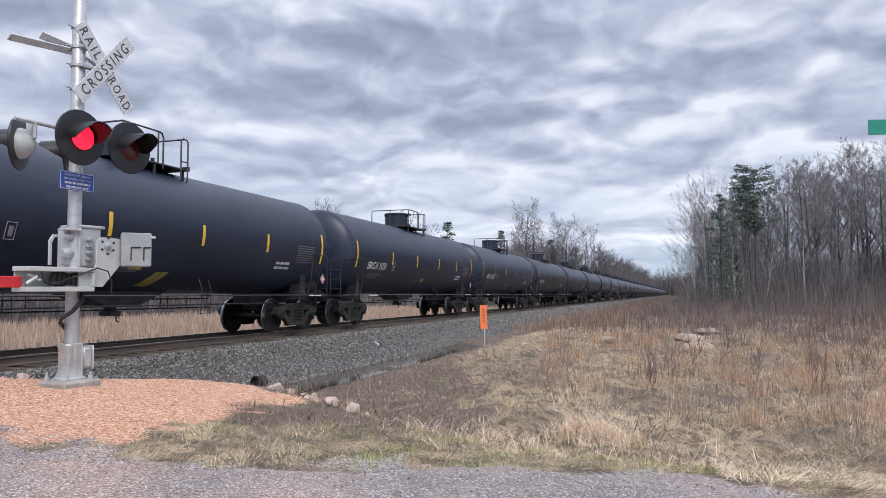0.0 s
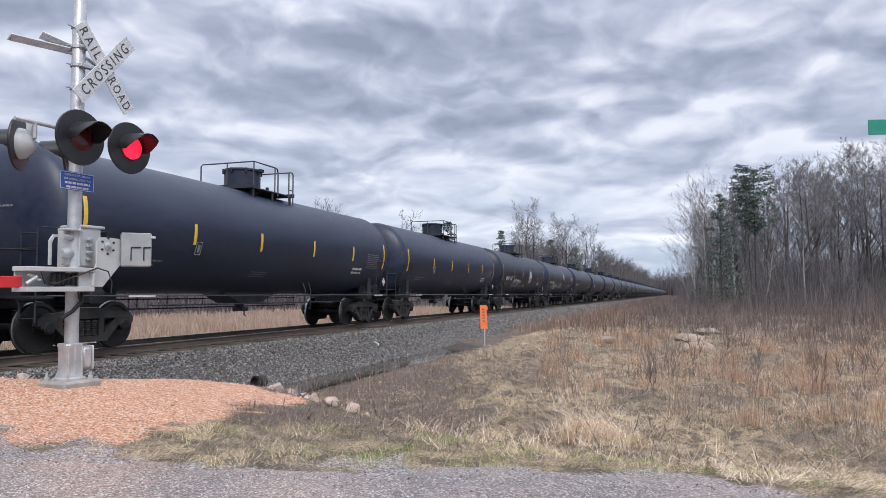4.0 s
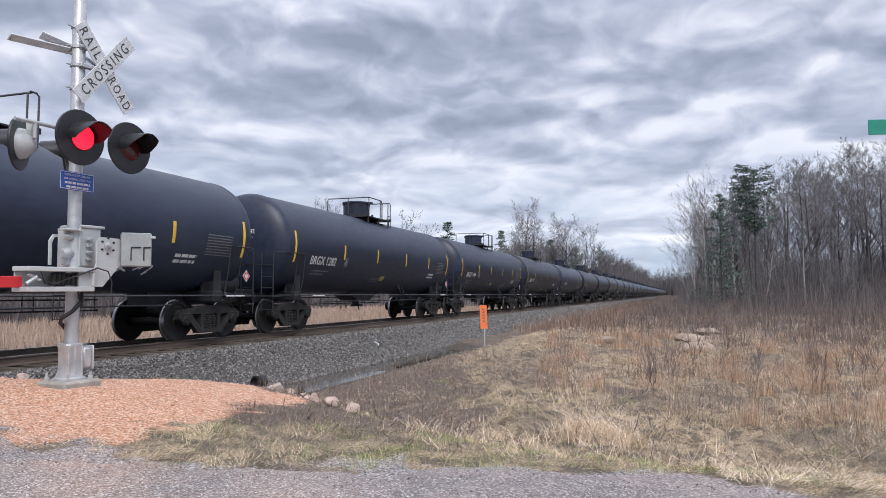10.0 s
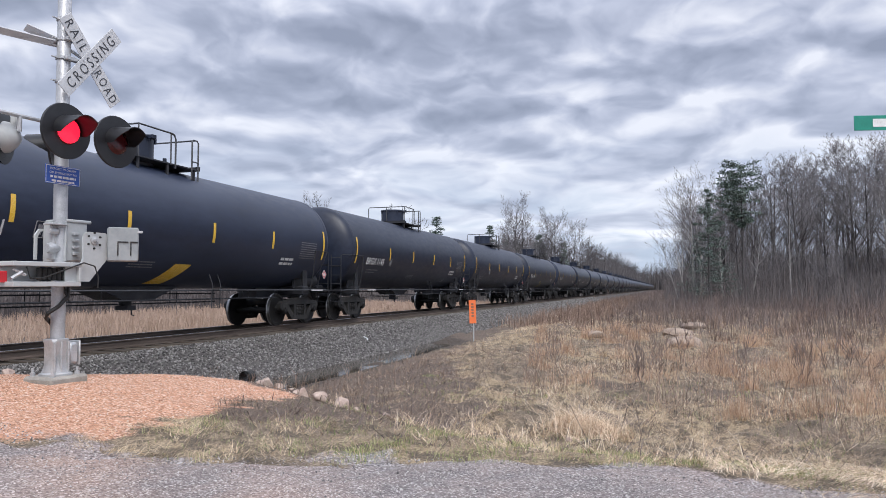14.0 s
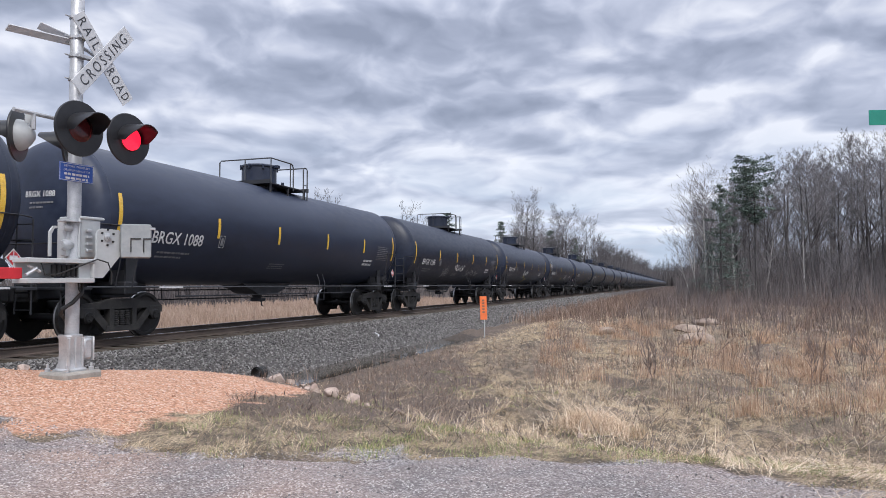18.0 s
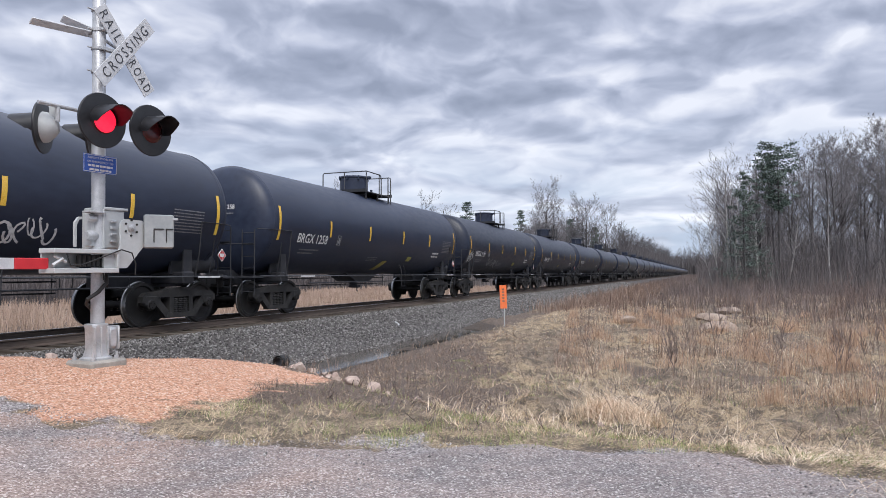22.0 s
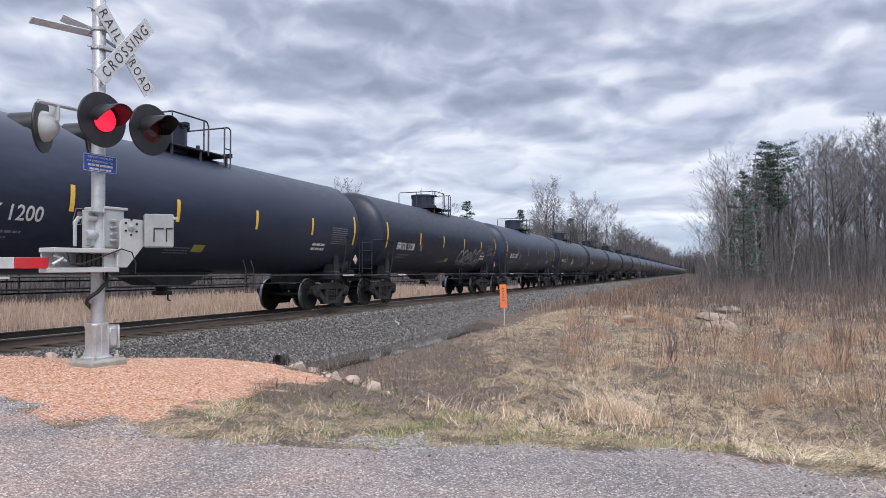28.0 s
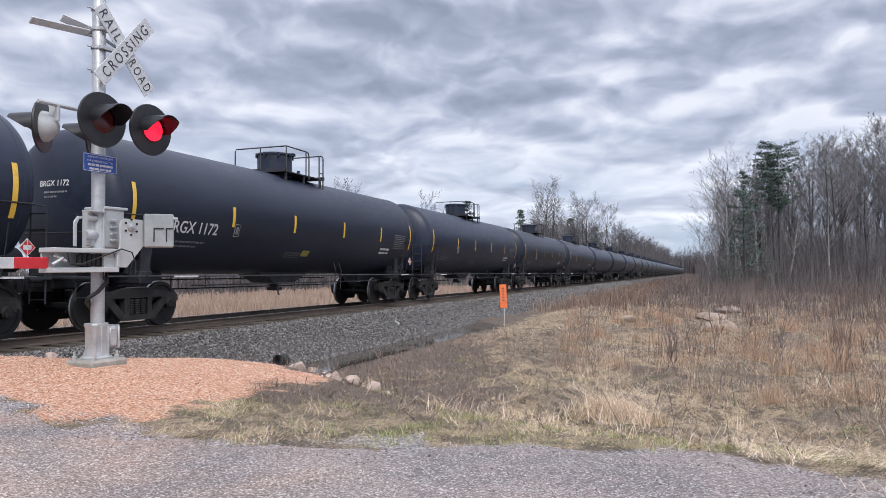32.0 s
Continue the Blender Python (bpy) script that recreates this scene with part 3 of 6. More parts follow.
def build_track():
    g = Geo()
    prof = [(-2.9, -0.80), (-2.05, -0.39), (-1.5, -0.405), (1.12, -0.405), (1.45, -0.358), (1.66, -0.372), (1.98, -0.40), (3.95, -1.20)]
    rows = spaced([(-60, 6, 4), (6, 40, 0.5), (40, 120, 4), (120, 901, 60)])
    verts, faces = [], []
    for j, y in enumerate(rows):
        for i, (dx, z) in enumerate(prof):
            jig = 0.012 * math.sin(y * 2.1 + i) + 0.01 * math.sin(y * 0.77 + 2 * i) if i in (0, 7) else 0.0
            verts.append((TRACK_X + dx + jig, y, z))
    k = len(prof)
    for j in range(len(rows) - 1):
        for i in range(k - 1):
            faces.append((j * k + i, j * k + i + 1, (j + 1) * k + i + 1, (j + 1) * k + i))
    g.add(verts, faces)
    structure("ballast_bed", g.mesh("ballast_bed", BALLAST), "grey crushed-stone ballast shoulder", "ballast")
    # rails
    for side in (-1, 1):
        x = TRACK_X + side * 0.7535
        o = [(-0.075, -0.18), (0.075, -0.18), (0.075, -0.165), (0.012, -0.135), (0.010, -0.045), (0.036, -0.030), (0.036, -0.006), (0.026, 0.0), (-0.026, 0.0), (-0.036, -0.006), (-0.036, -0.030), (-0.010, -0.045), (-0.012, -0.135), (-0.075, -0.165)]
        g = Geo()
        n = len(o)
        ys = [TRACK_0, 0, 40, TRACK_1]
        g.add([(x + a, y, z + RAIL_Z) for y in ys for a, z in o], [(j * n + i, j * n + (i + 1) % n, (j + 1) * n + (i + 1) % n, (j + 1) * n + i) for j in range(3) for i in range(n)])
        g.mi = [1 if i % n in (7,) else 0 for i in range(len(g.f))]
        structure("rail", g.mesh("rail", [RAIL, RAILTOP]), "steel rail with a rusty web and polished head", "rail")
    # crossing planks where the road meets the track
    g = Geo()
    for x0, x1 in ((-1.5, -0.83), (-0.66, 0.0), (0.0, 0.66), (0.83, 1.5)):
        g.box(TRACK_X + x0 + 0.01, TRACK_X + x1 - 0.01, -4.5, 5.6, RAIL_Z - 0.19, RAIL_Z - 0.004, 0.01)
    structure("crossing_panel", g.mesh("crossing_panel", TIE), "dark timber crossing panels between the rails", "crossing panel")


build_track()
tie_mesh = Geo().box(-1.44, 1.44, -0.115, 0.115, -0.11, 0.11, 0.012).mesh("tie", TIE)
plate_mesh = Geo().box(-0.18, 0.18, -0.095, 0.095, -0.01, 0.01, 0.004).mesh("tie_plate", RAIL)
track_ties = structure("track", None, "timber ties under the rails", "track")
rng = random.Random(5)
for i in range(170):
    y = 5.9 + i * 0.51
    part("tie", tie_mesh, track_ties, at=pose(TRACK_X + rng.uniform(-0.03, 0.03), y + rng.uniform(-0.02, 0.02), RAIL_Z - 0.288 + rng.uniform(-0.006, 0.006), 0, 0, rng.uniform(-1, 1)))
for i in range(60):
    for side in (-1, 1):
        part("tie_plate", plate_mesh, track_ties, at=pose(TRACK_X + side * 0.7535, 5.9 + i * 0.51, RAIL_Z - 0.176))
far_ties = Geo()
for i in range(500):
    y = 5.9 + (170 + i) * 0.51
    far_ties.add([(TRACK_X + sx * 1.44, y + sy * 0.115, z) for z in (RAIL_Z - 0.4, RAIL_Z - 0.178) for sx, sy in ((-1, -1), (1, -1), (1, 1), (-1, 1))],
                 [(4, 5, 6, 7), (0, 1, 5, 4), (1, 2, 6, 5), (2, 3, 7, 6), (3, 0, 4, 7)])
for i in range(120):
    y = 5.9 - (1 + i) * 0.51
    if y > -4.4:
        continue
    far_ties.add([(TRACK_X + sx * 1.44, y + sy * 0.115, z) for z in (RAIL_Z - 0.4, RAIL_Z - 0.178) for sx, sy in ((-1, -1), (1, -1), (1, 1), (-1, 1))],
                 [(4, 5, 6, 7), (0, 1, 5, 4), (1, 2, 6, 5), (2, 3, 7, 6), (3, 0, 4, 7)])
tagged(part("ties", far_ties.mesh("ties", TIE), track_ties), kind="stuff")

# ---- tank cars ----
CAR_L, SPEED, CAR_0 = 18.1, 16.778, 31.873
TANK_R, TANK_Z, TANK_S, HEAD = 1.60, 2.68, 7.92, 0.52


def tank_x(z, lift=0.004):
    return math.sqrt(max(0.0, (TANK_R + lift) ** 2 - (z - TANK_Z) ** 2))


def on_tank(me, y0, z0, lift=0.012):
    """Lays a flat mesh on the tank's near side: its x runs along the car, its y up."""
    for v in me.vertices:
        a = v.co.y / TANK_R + math.asin(max(-1, min(1, (z0 - TANK_Z) / TANK_R)))
        r = TANK_R + lift + v.co.z
        v.co = Vector((r * math.cos(a), y0 + v.co.x, TANK_Z + r * math.sin(a)))
    return me


def on_head(me, x0, z0, end, lift=0.012):
    """Lays a flat mesh on a tank head; end -1 or 1."""
    for v in me.vertices:
        x, z = x0 + v.co.x * -end, z0 + v.co.y
        q = 1 - (x * x + (z - TANK_Z) ** 2) / TANK_R ** 2
        v.co = Vector((x, end * (TANK_S + HEAD * math.sqrt(max(0.01, q)) + lift), z))
    return me


def patch(w, h, nx=1, ny=6, hole=None):
    g = Geo()
    xs, ys = np.linspace(-w / 2, w / 2, nx + 1), np.linspace(-h / 2, h / 2, ny + 1)
    g.add([(x, y, 0) for y in ys for x in xs], [(j * (nx + 1) + i, j * (nx + 1) + i + 1, (j + 1) * (nx + 1) + i + 1, (j + 1) * (nx + 1) + i) for j in range(ny) for i in range(nx)])
    return g


def bars(rows, h, gap, seed, total=None):
    """Lines of small unreadable print as plain bars: rows are line lengths."""
    g, r = Geo(), random.Random(seed)
    for j, w in enumerate(rows):
        x, y = -max(rows) / 2, -j * (h + gap)
        while x < -max(rows) / 2 + w:
            ww = min(r.uniform(1.2, 3.2) * h, -max(rows) / 2 + w - x)
            g.add([(x, y - h / 2, 0), (x + ww, y - h / 2, 0), (x + ww, y + h / 2, 0), (x, y + h / 2, 0)], [(0, 1, 2, 3)])
            x += ww + 0.45 * h
    return g


def truck_meshes():
    frame_ = Geo()
    top = [(-1.12, 0.62), (-1.02, 0.70), (-0.55, 0.74), (-0.30, 0.80), (0.30, 0.80), (0.55, 0.74), (1.02, 0.70), (1.12, 0.62), (1.12, 0.50), (0.80, 0.50), (0.66, 0.60), (-0.66, 0.60), (-0.80, 0.50), (-1.12, 0.50)]
    frame_.prism(top, -0.075, 0.075)
    for s in (-1, 1):
        frame_.prism([(s * 0.86, 0.56), (s * 0.70, 0.62), (s * 0.30, 0.24), (s * 0.44, 0.16)], -0.07, 0.07)
        frame_.prism([(s * 0.36, 0.62), (s * 0.24, 0.62), (s * 0.24, 0.26), (s * 0.36, 0.26)], -0.085, 0.085)
        frame_.box(-0.09, 0.09, s * 0.889 - 0.17, s * 0.889 + 0.17, 0.44, 0.64, 0.02)
    frame_.prism([(-0.46, 0.16), (0.46, 0.16), (0.40, 0.27), (-0.40, 0.27)], -0.10, 0.10)
    coil = [(0.27, 0.0), (0.27, 0.05)]
    for c in range(7):
        coil += [(0.275 + c * 0.042, 0.052), (0.285 + c * 0.042, 0.072), (0.302 + c * 0.042, 0.072), (0.312 + c * 0.042, 0.052)]
    spring = Geo().lathe(coil + [(0.57, 0.05), (0.57, 0.0)], "z", 10)
    bolster = Geo().box(-1.02, 1.02, -0.22, 0.22, 0.56, 0.76, 0.03).lathe([(0.76, 0.3), (0.84, 0.3), (0.84, 0.0)], "z", 16)
    for s in (-1, 1):
        bolster.tube([(-0.8, s * 0.42, 0.40), (0.8, s * 0.42, 0.40)], 0.035, 6)
        bolster.box(-0.82, -0.66, s * 0.40 - 0.05, s * 0.40 + 0.05, 0.30, 0.58, 0.01).box(0.66, 0.82, s * 0.40 - 0.05, s * 0.40 + 0.05, 0.30, 0.58, 0.01)
    ws = Geo().lathe([(-1.12, 0.0), (-1.12, 0.062), (-1.10, 0.070), (-0.90, 0.075), (0.90, 0.075), (1.10, 0.070), (1.12, 0.062), (1.12, 0.0)], "x", 14)
    for s in (-1, 1):
        rows = [(0.680, 0.13), (0.688, 0.36), (0.675, 0.395), (0.675, 0.483), (0.708, 0.483), (0.722, 0.462), (0.812, 0.455), (0.812, 0.395), (0.780, 0.37), (0.765, 0.24), (0.790, 0.13), (0.815, 0.115), (0.83, 0.08)]
        ws.lathe([(s * x, r) for x, r in rows[:5]], "x", 26)
        ws.lathe([(s * x, r) for x, r in rows[4:7]], "x", 26, mi=1)
        ws.lathe([(s * x, r) for x, r in rows[6:]], "x", 26)
        ws.lathe([(s * 0.96, 0.07), (s * 0.96, 0.115), (s * 1.09, 0.115), (s * 1.11, 0.09), (s * 1.13, 0.09), (s * 1.13, 0.0)], "x", 14)
        for a in range(3):
            c, d = math.cos(a * 2.094) * 0.055, math.sin(a * 2.094) * 0.055
            ws.lathe([(s * 1.13, 0.016), (s * 1.15, 0.016), (s * 1.15, 0.0)], "x", 6, (0, c, d))
    return (frame_.mesh("side_frame", CAST, 35), spring.mesh("spring", CAST, 40), bolster.mesh("bolster", CAST, 35), ws.mesh("wheelset", [TREAD, POLISHED], 35))


SIDE_FRAME, SPRING, BOLSTER, WHEELSET = truck_meshes()


def car_meshes():
    d = {}
    head = [(TANK_S + HEAD * math.sin(a), TANK_R * math.cos(a)) for a in np.linspace(0, math.pi / 2, 12)]
    head[-1] = (TANK_S + HEAD, 0.0)
    band = [(TANK_S - 0.10, TANK_R), (TANK_S - 0.095, TANK_R + 0.008), (TANK_S - 0.02, TANK_R + 0.008), (TANK_S - 0.015, TANK_R)]
    course = [(s, TANK_R) for s in (-4.6, -1.55, 1.55, 4.6)]
    rows = [(-s, r) for s, r in reversed(head)] + [(-s, r) for s, r in reversed(band)] + course + band + head
    d["tank"] = Geo().lathe(rows, "y", 72, (0, 0, TANK_Z)).mesh("tank", TANK, 40)
    top = TANK_Z + TANK_R
    g = Geo().lathe([(top - 0.12, 0.56), (top + 0.62, 0.56), (top + 0.635, 0.595), (top + 0.68, 0.595), (top + 0.71, 0.55), (top + 0.73, 0.0)], "z", 28, (0, 0.05, 0))
    for a in range(8):
        c, s = math.cos(a * 0.785) * 0.585, math.sin(a * 0.785) * 0.585
        g.box(c - 0.03, c + 0.03, 0.05 + s - 0.03, 0.05 + s + 0.03, top + 0.54, top + 0.70, 0.008)
    # valves and hinge lugs beside the lid
    g.lathe([(top + 0.02, 0.09), (top + 0.16, 0.09), (top + 0.17, 0.05), (top + 0.26, 0.05), (top + 0.26, 0.0)], "z", 10, (0.35, 0.92, 0)).box(0.55, 0.72, 0.0, 0.16, top + 0.60, top + 0.70, 0.01)
    d["manway_housing"] = g.mesh("manway_housing", TANK, 35)
    g = Geo().box(-0.95, 0.95, -0.85, 1.55, top - 0.02, top + 0.02, 0.006)
    for s in (-1, 1):
        for y in (-0.7, 0.35, 1.4):
            g.box(s * 0.9 - 0.03, s * 0.9 + 0.03, y - 0.03, y + 0.03, top - 0.36, top, 0.006)
    g.box(-0.95, 0.98, -0.87, -0.83, top - 0.02, top + 0.10).box(-0.95, 0.98, 1.53, 1.57, top - 0.02, top + 0.10)
    d["walkway"] = g.mesh("walkway", STEEL_DARK)

    def cross_rail(y):
        return Geo().tube([(-0.95, y, top), (-0.95, y, top + 0.74), (-0.90, y, top + 0.79), (0.95, y, top + 0.79)], 0.022, 6)
    d["rail_rear"] = cross_rail(-0.75).tube([(0.0, -0.75, top), (0.0, -0.75, top + 0.79)], 0.018, 6).mesh("guard_rail", PIPE, 40)
    d["rail_near"] = Geo().tube([(0.95, -0.75, top - 0.02), (0.95, -0.75, top + 0.79), (0.95, 0.46, top + 0.79), (0.95, 0.55, top + 0.76), (0.95, 0.60, top + 0.67), (0.95, 0.60, top - 0.10)], 0.023, 6).tube([(0.95, 0.42, top - 0.02), (0.95, 0.42, top + 0.79)], 0.02, 6).mesh("guard_rail", PIPE, 40)
    d["rail_front"] = cross_rail(1.38).tube([(0.95, 1.26, top - 0.30), (0.95, 1.26, top + 0.74), (0.95, 1.32, top + 0.79), (0.95, 1.46, top + 0.79), (0.95, 1.52, top + 0.74), (0.95, 1.52, top - 0.30)], 0.022, 6).tube([(0.95, 1.26, top + 0.2), (0.95, 1.52, top + 0.2)], 0.018, 6).mesh("guard_rail", PIPE, 40)
    # side steps under the sill
    g = Geo()
    for y in (1.62, 1.98):
        g.tube([(1.38, y, 0.55), (1.40, y, 1.2)] + [(1.30, y, 1.45)], 0.013, 6)
    for z in (0.58, 0.82, 1.05):
        g.tube([(1.39, 1.62, z), (1.39, 1.98, z)], 0.012, 6)
    d["ladder"] = g.mesh("ladder", STEEL_DARK, 40)
    d["sill_mark"] = Geo().box(1.385, 1.392, -0.42, 0.42, 1.005, 1.045).mesh("sill_mark", WHITE)
    d["side_pipe"] = Geo().tube([(1.36, -8.3, 1.035), (1.36, 8.3, 1.035)], 0.022, 6).mesh("side_pipe", PIPE, 40)
    g = Geo()
    g.tube([(1.15, -5.3, 0.80), (1.15, 5.3, 0.80)], 0.022, 6)
    for y in (-5.2, -3.6, -3.3, -2.0, 2.0, 3.4, 3.7, 5.2):
        g.tube([(1.15, y, 0.80), (1.15, y, 1.03), (1.30, y, 1.03)], 0.016, 6)
    d["brake_rail"] = g.mesh("brake_rail", STEEL_DARK, 40)
    g = Geo().tube([(-1.15, -5.3, 0.66), (-1.15, 5.3, 0.66)], 0.022, 6).tube([(-1.15, -5.3, 0.93), (-1.15, 5.3, 0.93)], 0.022, 6)
    for y in (-5.2, -3.4, -3.1, -1.9, 1.9, 3.1, 3.4, 5.2):
        g.tube([(-1.15, y, 0.66), (-1.15, y, 1.1)], 0.016, 6)
    d["train_line"] = g.mesh("train_line", STEEL_DARK, 40)
    g = Geo().prism([(-1.75, 1.25), (-0.55, 0.80), (0.55, 0.80), (1.75, 1.25)], -0.42, 0.42)
    g.lathe([(0.62, 0.0), (0.62, 0.14), (0.82, 0.16)], "z", 14).tube([(0.1, 0.1, 0.66), (0.1, 0.12, 0.42), (0.1, 0.20, 0.40)], 0.022, 6).box(-0.08, 0.3, -0.25, 0.05, 0.55, 0.66, 0.01)
    d["outlet"] = g.mesh("bottom_outlet", STEEL_DARK, 35)
    g = Geo().box(-0.33, 0.33, 5.4, 8.55, 0.78, 1.22, 0.02).box(-1.38, 1.38, 8.15, 8.62, 0.98, 1.04, 0.008).box(-1.30, 1.30, 6.75, 7.15, 0.86, 1.16, 0.03)
    for s in (-1, 1):
        g.prism([(6.65, 1.1), (7.25, 1.1), (7.15, 1.75), (6.75, 1.75)], s * 0.95 - 0.03, s * 0.95 + 0.03)
        g.prism([(6.80, 0.95), (7.10, 0.95), (7.10, 1.95), (6.80, 1.95)], s * 1.24 - 0.02, s * 1.24 + 0.02)
    d["stub_sill"] = g.mesh("stub_sill", STEEL_DARK)
    g = Geo().box(-0.10, 0.10, 8.5, 8.92, 0.80, 0.98, 0.03).box(-0.14, 0.14, 8.84, 9.06, 0.72, 1.06, 0.04).box(-0.30, 0.30, 8.50, 8.58, 0.72, 1.10, 0.02)
    g.tube([(0.32, 8.6, 0.85), (0.34, 8.78, 0.62), (0.22, 8.95, 0.48), (0.05, 9.03, 0.50)], 0.03, 6)
    d["coupler"] = g.mesh("coupler", CAST, 40)
    g = Geo()
    for x in (0.92, 1.33):
        g.tube([(x, 8.52, 0.52), (x, 8.52, 2.35)], 0.018, 6)
    for k in range(6):
        g.tube([(0.92, 8.52, 0.60 + k * 0.33), (1.33, 8.52, 0.60 + k * 0.33)], 0.014, 6)
    g.tube([(1.60, 7.05, 2.37), (1.58, 8.0, 2.37), (1.36, 8.46, 2.37)], 0.015, 6).tube([(1.40, 7.05, 1.04), (1.52, 7.05, 1.6), (1.60, 7.05, 2.37)], 0.016, 6).tube([(1.40, 7.55, 1.04), (1.52, 7.55, 1.6), (1.58, 7.55, 2.0)], 0.013, 6).tube([(-1.33, 8.56, 1.95), (1.33, 8.56, 1.95)], 0.017, 6)
    d["end_ladder"] = g.mesh("end_ladder", STEEL_DARK, 40)
    g = Geo().lathe([(-0.55, 0.0), (-0.52, 0.20), (-0.46, 0.24), (0.46, 0.24), (0.52, 0.20), (0.55, 0.0)], "y", 18, (0.8, 7.8, 1.36))
    d["air_tank"] = g.mesh("air_reservoir", STEEL_DARK, 35)
    g = Geo().add([(0, -0.17, 0), (0, 0, -0.17), (0, 0.17, 0), (0, 0, 0.17), (-0.012, -0.17, 0), (-0.012, 0, -0.17), (-0.012, 0.17, 0), (-0.012, 0, 0.17)], [(0, 1, 2, 3), (7, 6, 5, 4), (0, 4, 5, 1), (1, 5, 6, 2), (2, 6, 7, 3), (3, 7, 4, 0)])
    for s in (-1, 1):
        g.add([(0.004, s * 0.01, -0.15 * 0.93), (0.004, s * 0.15, 0.0), (0.004, s * 0.01, 0.15 * 0.93), (0.004, s * 0.01, 0.045), (0.004, s * 0.085, 0.045), (0.004, s * 0.085, -0.045), (0.004, s * 0.01, -0.045)], [tuple(range(7))], 1)
    d["placard"] = g.mesh("placard", [WHITE, RED])
    d["stripe_tall"] = on_tank(patch(0.11, 1.0, 1, 10).mesh("reflector", YELLOW), 0, 2.575)
    d["stripe_short"] = on_tank(patch(0.11, 0.52, 1, 6).mesh("reflector", YELLOW), 0, 2.56)
    d["lines"] = on_tank(bars([1.15, 0.9], 0.05, 0.07, 3).mesh("small_print", GREYMARK), -5.7, 1.86)
    d["lines_mid"] = on_tank(bars([0.85, 0.8, 0.85], 0.035, 0.045, 4).mesh("small_print", GREYMARK), -0.9, 1.72)
    d["lines_end"] = on_tank(bars([0.8, 0.8], 0.085, 0.07, 5).mesh("small_print", WHITE), 5.4, 2.02)
    d["table"] = on_tank(bars([1.05] * 8, 0.026, 0.048, 6).mesh("data_panel", GREYMARK), 6.6, 2.60)
    d["head_lines"] = on_head(bars([0.62, 0.36], 0.04, 0.06, 7).mesh("small_print", GREYMARK), 0.23, 2.83, -1)
    sq = Geo().tube([(-0.1, -0.16, 0), (0.1, -0.16, 0), (0.1, 0.16, 0), (-0.1, 0.16, 0), (-0.1, -0.16, 0)], 0.012, 4).box(-0.05, 0.05, -0.1, 0.1, 0, 0.003)
    d["box_mark"] = on_tank(sq.mesh("box_mark", GREYMARK), -4.0, 2.22)
    d["yellow_tag"] = on_tank(patch(0.42, 0.22, 1, 2).mesh("yellow_tag", material("faded_yellow", [(0.30, 0.28, 0.06), (0.44, 0.40, 0.10)], 7, 0.6)), 0.0, 1.72)
    return d


CM = car_meshes()


def add_truck(car, y, plain):
    t = part("truck", BOLSTER, car, at=pose(0, y, RAIL_Z) @ Matrix.Diagonal((1, 1.13, 1.13, 1)))
    wheels = []
    for s in (-1, 1):
        part("side_frame", SIDE_FRAME, t, at=pose(s * 1.0, 0, 0))
        if not plain:
            for sy in (-0.155, 0.0, 0.155):
                part("spring", SPRING, t, at=pose(s * 1.02, sy, 0))
        w = part("wheelset", WHEELSET, t, at=pose(0, s * 0.889, 0.457))
        wheels.append(w)
    return wheels


def tank_car(plain=False):
    """A black tank car; its near side looks along +x. plain: for cars that stay far off."""
    car = thing("tank_car", "black railroad tank car with yellow reflectors, rolling on the track", "tank car", group="tank cars of the train")
    part("tank", CM["tank"], car)
    part("manway_housing", CM["manway_housing"], car)
    part("walkway", CM["walkway"], car)
    for k in ("rail_rear", "rail_front", "rail_near"):
        part("guard_rail", CM[k], car, "grey pipe guard rail")
    part("side_pipe", CM["side_pipe"], car)
    part("bottom_outlet", CM["outlet"], car)
    for e in (0, 180):
        part("stub_sill", CM["stub_sill"], car, at=pose(0, 0, 0, 0, 0, e))
    for y in (-7.65, 7.65):
        part("reflector", CM["stripe_tall"], car, "yellow reflector", at=pose(0, y, 0))
    for y in (-4.2, -1.25, 1.85, 4.8):
        part("reflector", CM["stripe_short"], car, "yellow reflector", at=pose(0, y, 0))
    if not plain:
        part("ladder", CM["ladder"], car)
        part("brake_rail", CM["brake_rail"], car)
        part("sill_mark", CM["sill_mark"], car, "white stencilled strip", at=pose(0, -5.75, 0))
        part("sill_mark", CM["sill_mark"], car, "white stencilled strip", at=pose(0, 7.6, 0))
        part("train_line", CM["train_line"], car)
        part("air_reservoir", CM["air_tank"], car)
        for e in (0, 180):
            part("coupler", CM["coupler"], car, at=pose(0, 0, 0, 0, 0, e))
        part("end_ladder", CM["end_ladder"], car)
        part("end_ladder", CM["end_ladder"], car, at=Matrix.Diagonal((1, -1, 1, 1)))
        part("placard", CM["placard"], car, "red and white diamond placard", at=pose(1.42, 8.05, 1.58))
        for k in ("lines", "lines_mid", "lines_end", "table", "head_lines", "box_mark"):
            part("small_print", CM[k], car, "faded white stencilling")
    wheels = add_truck(car, -6.95, plain) + add_truck(car, 6.95, plain)
    return car, wheels


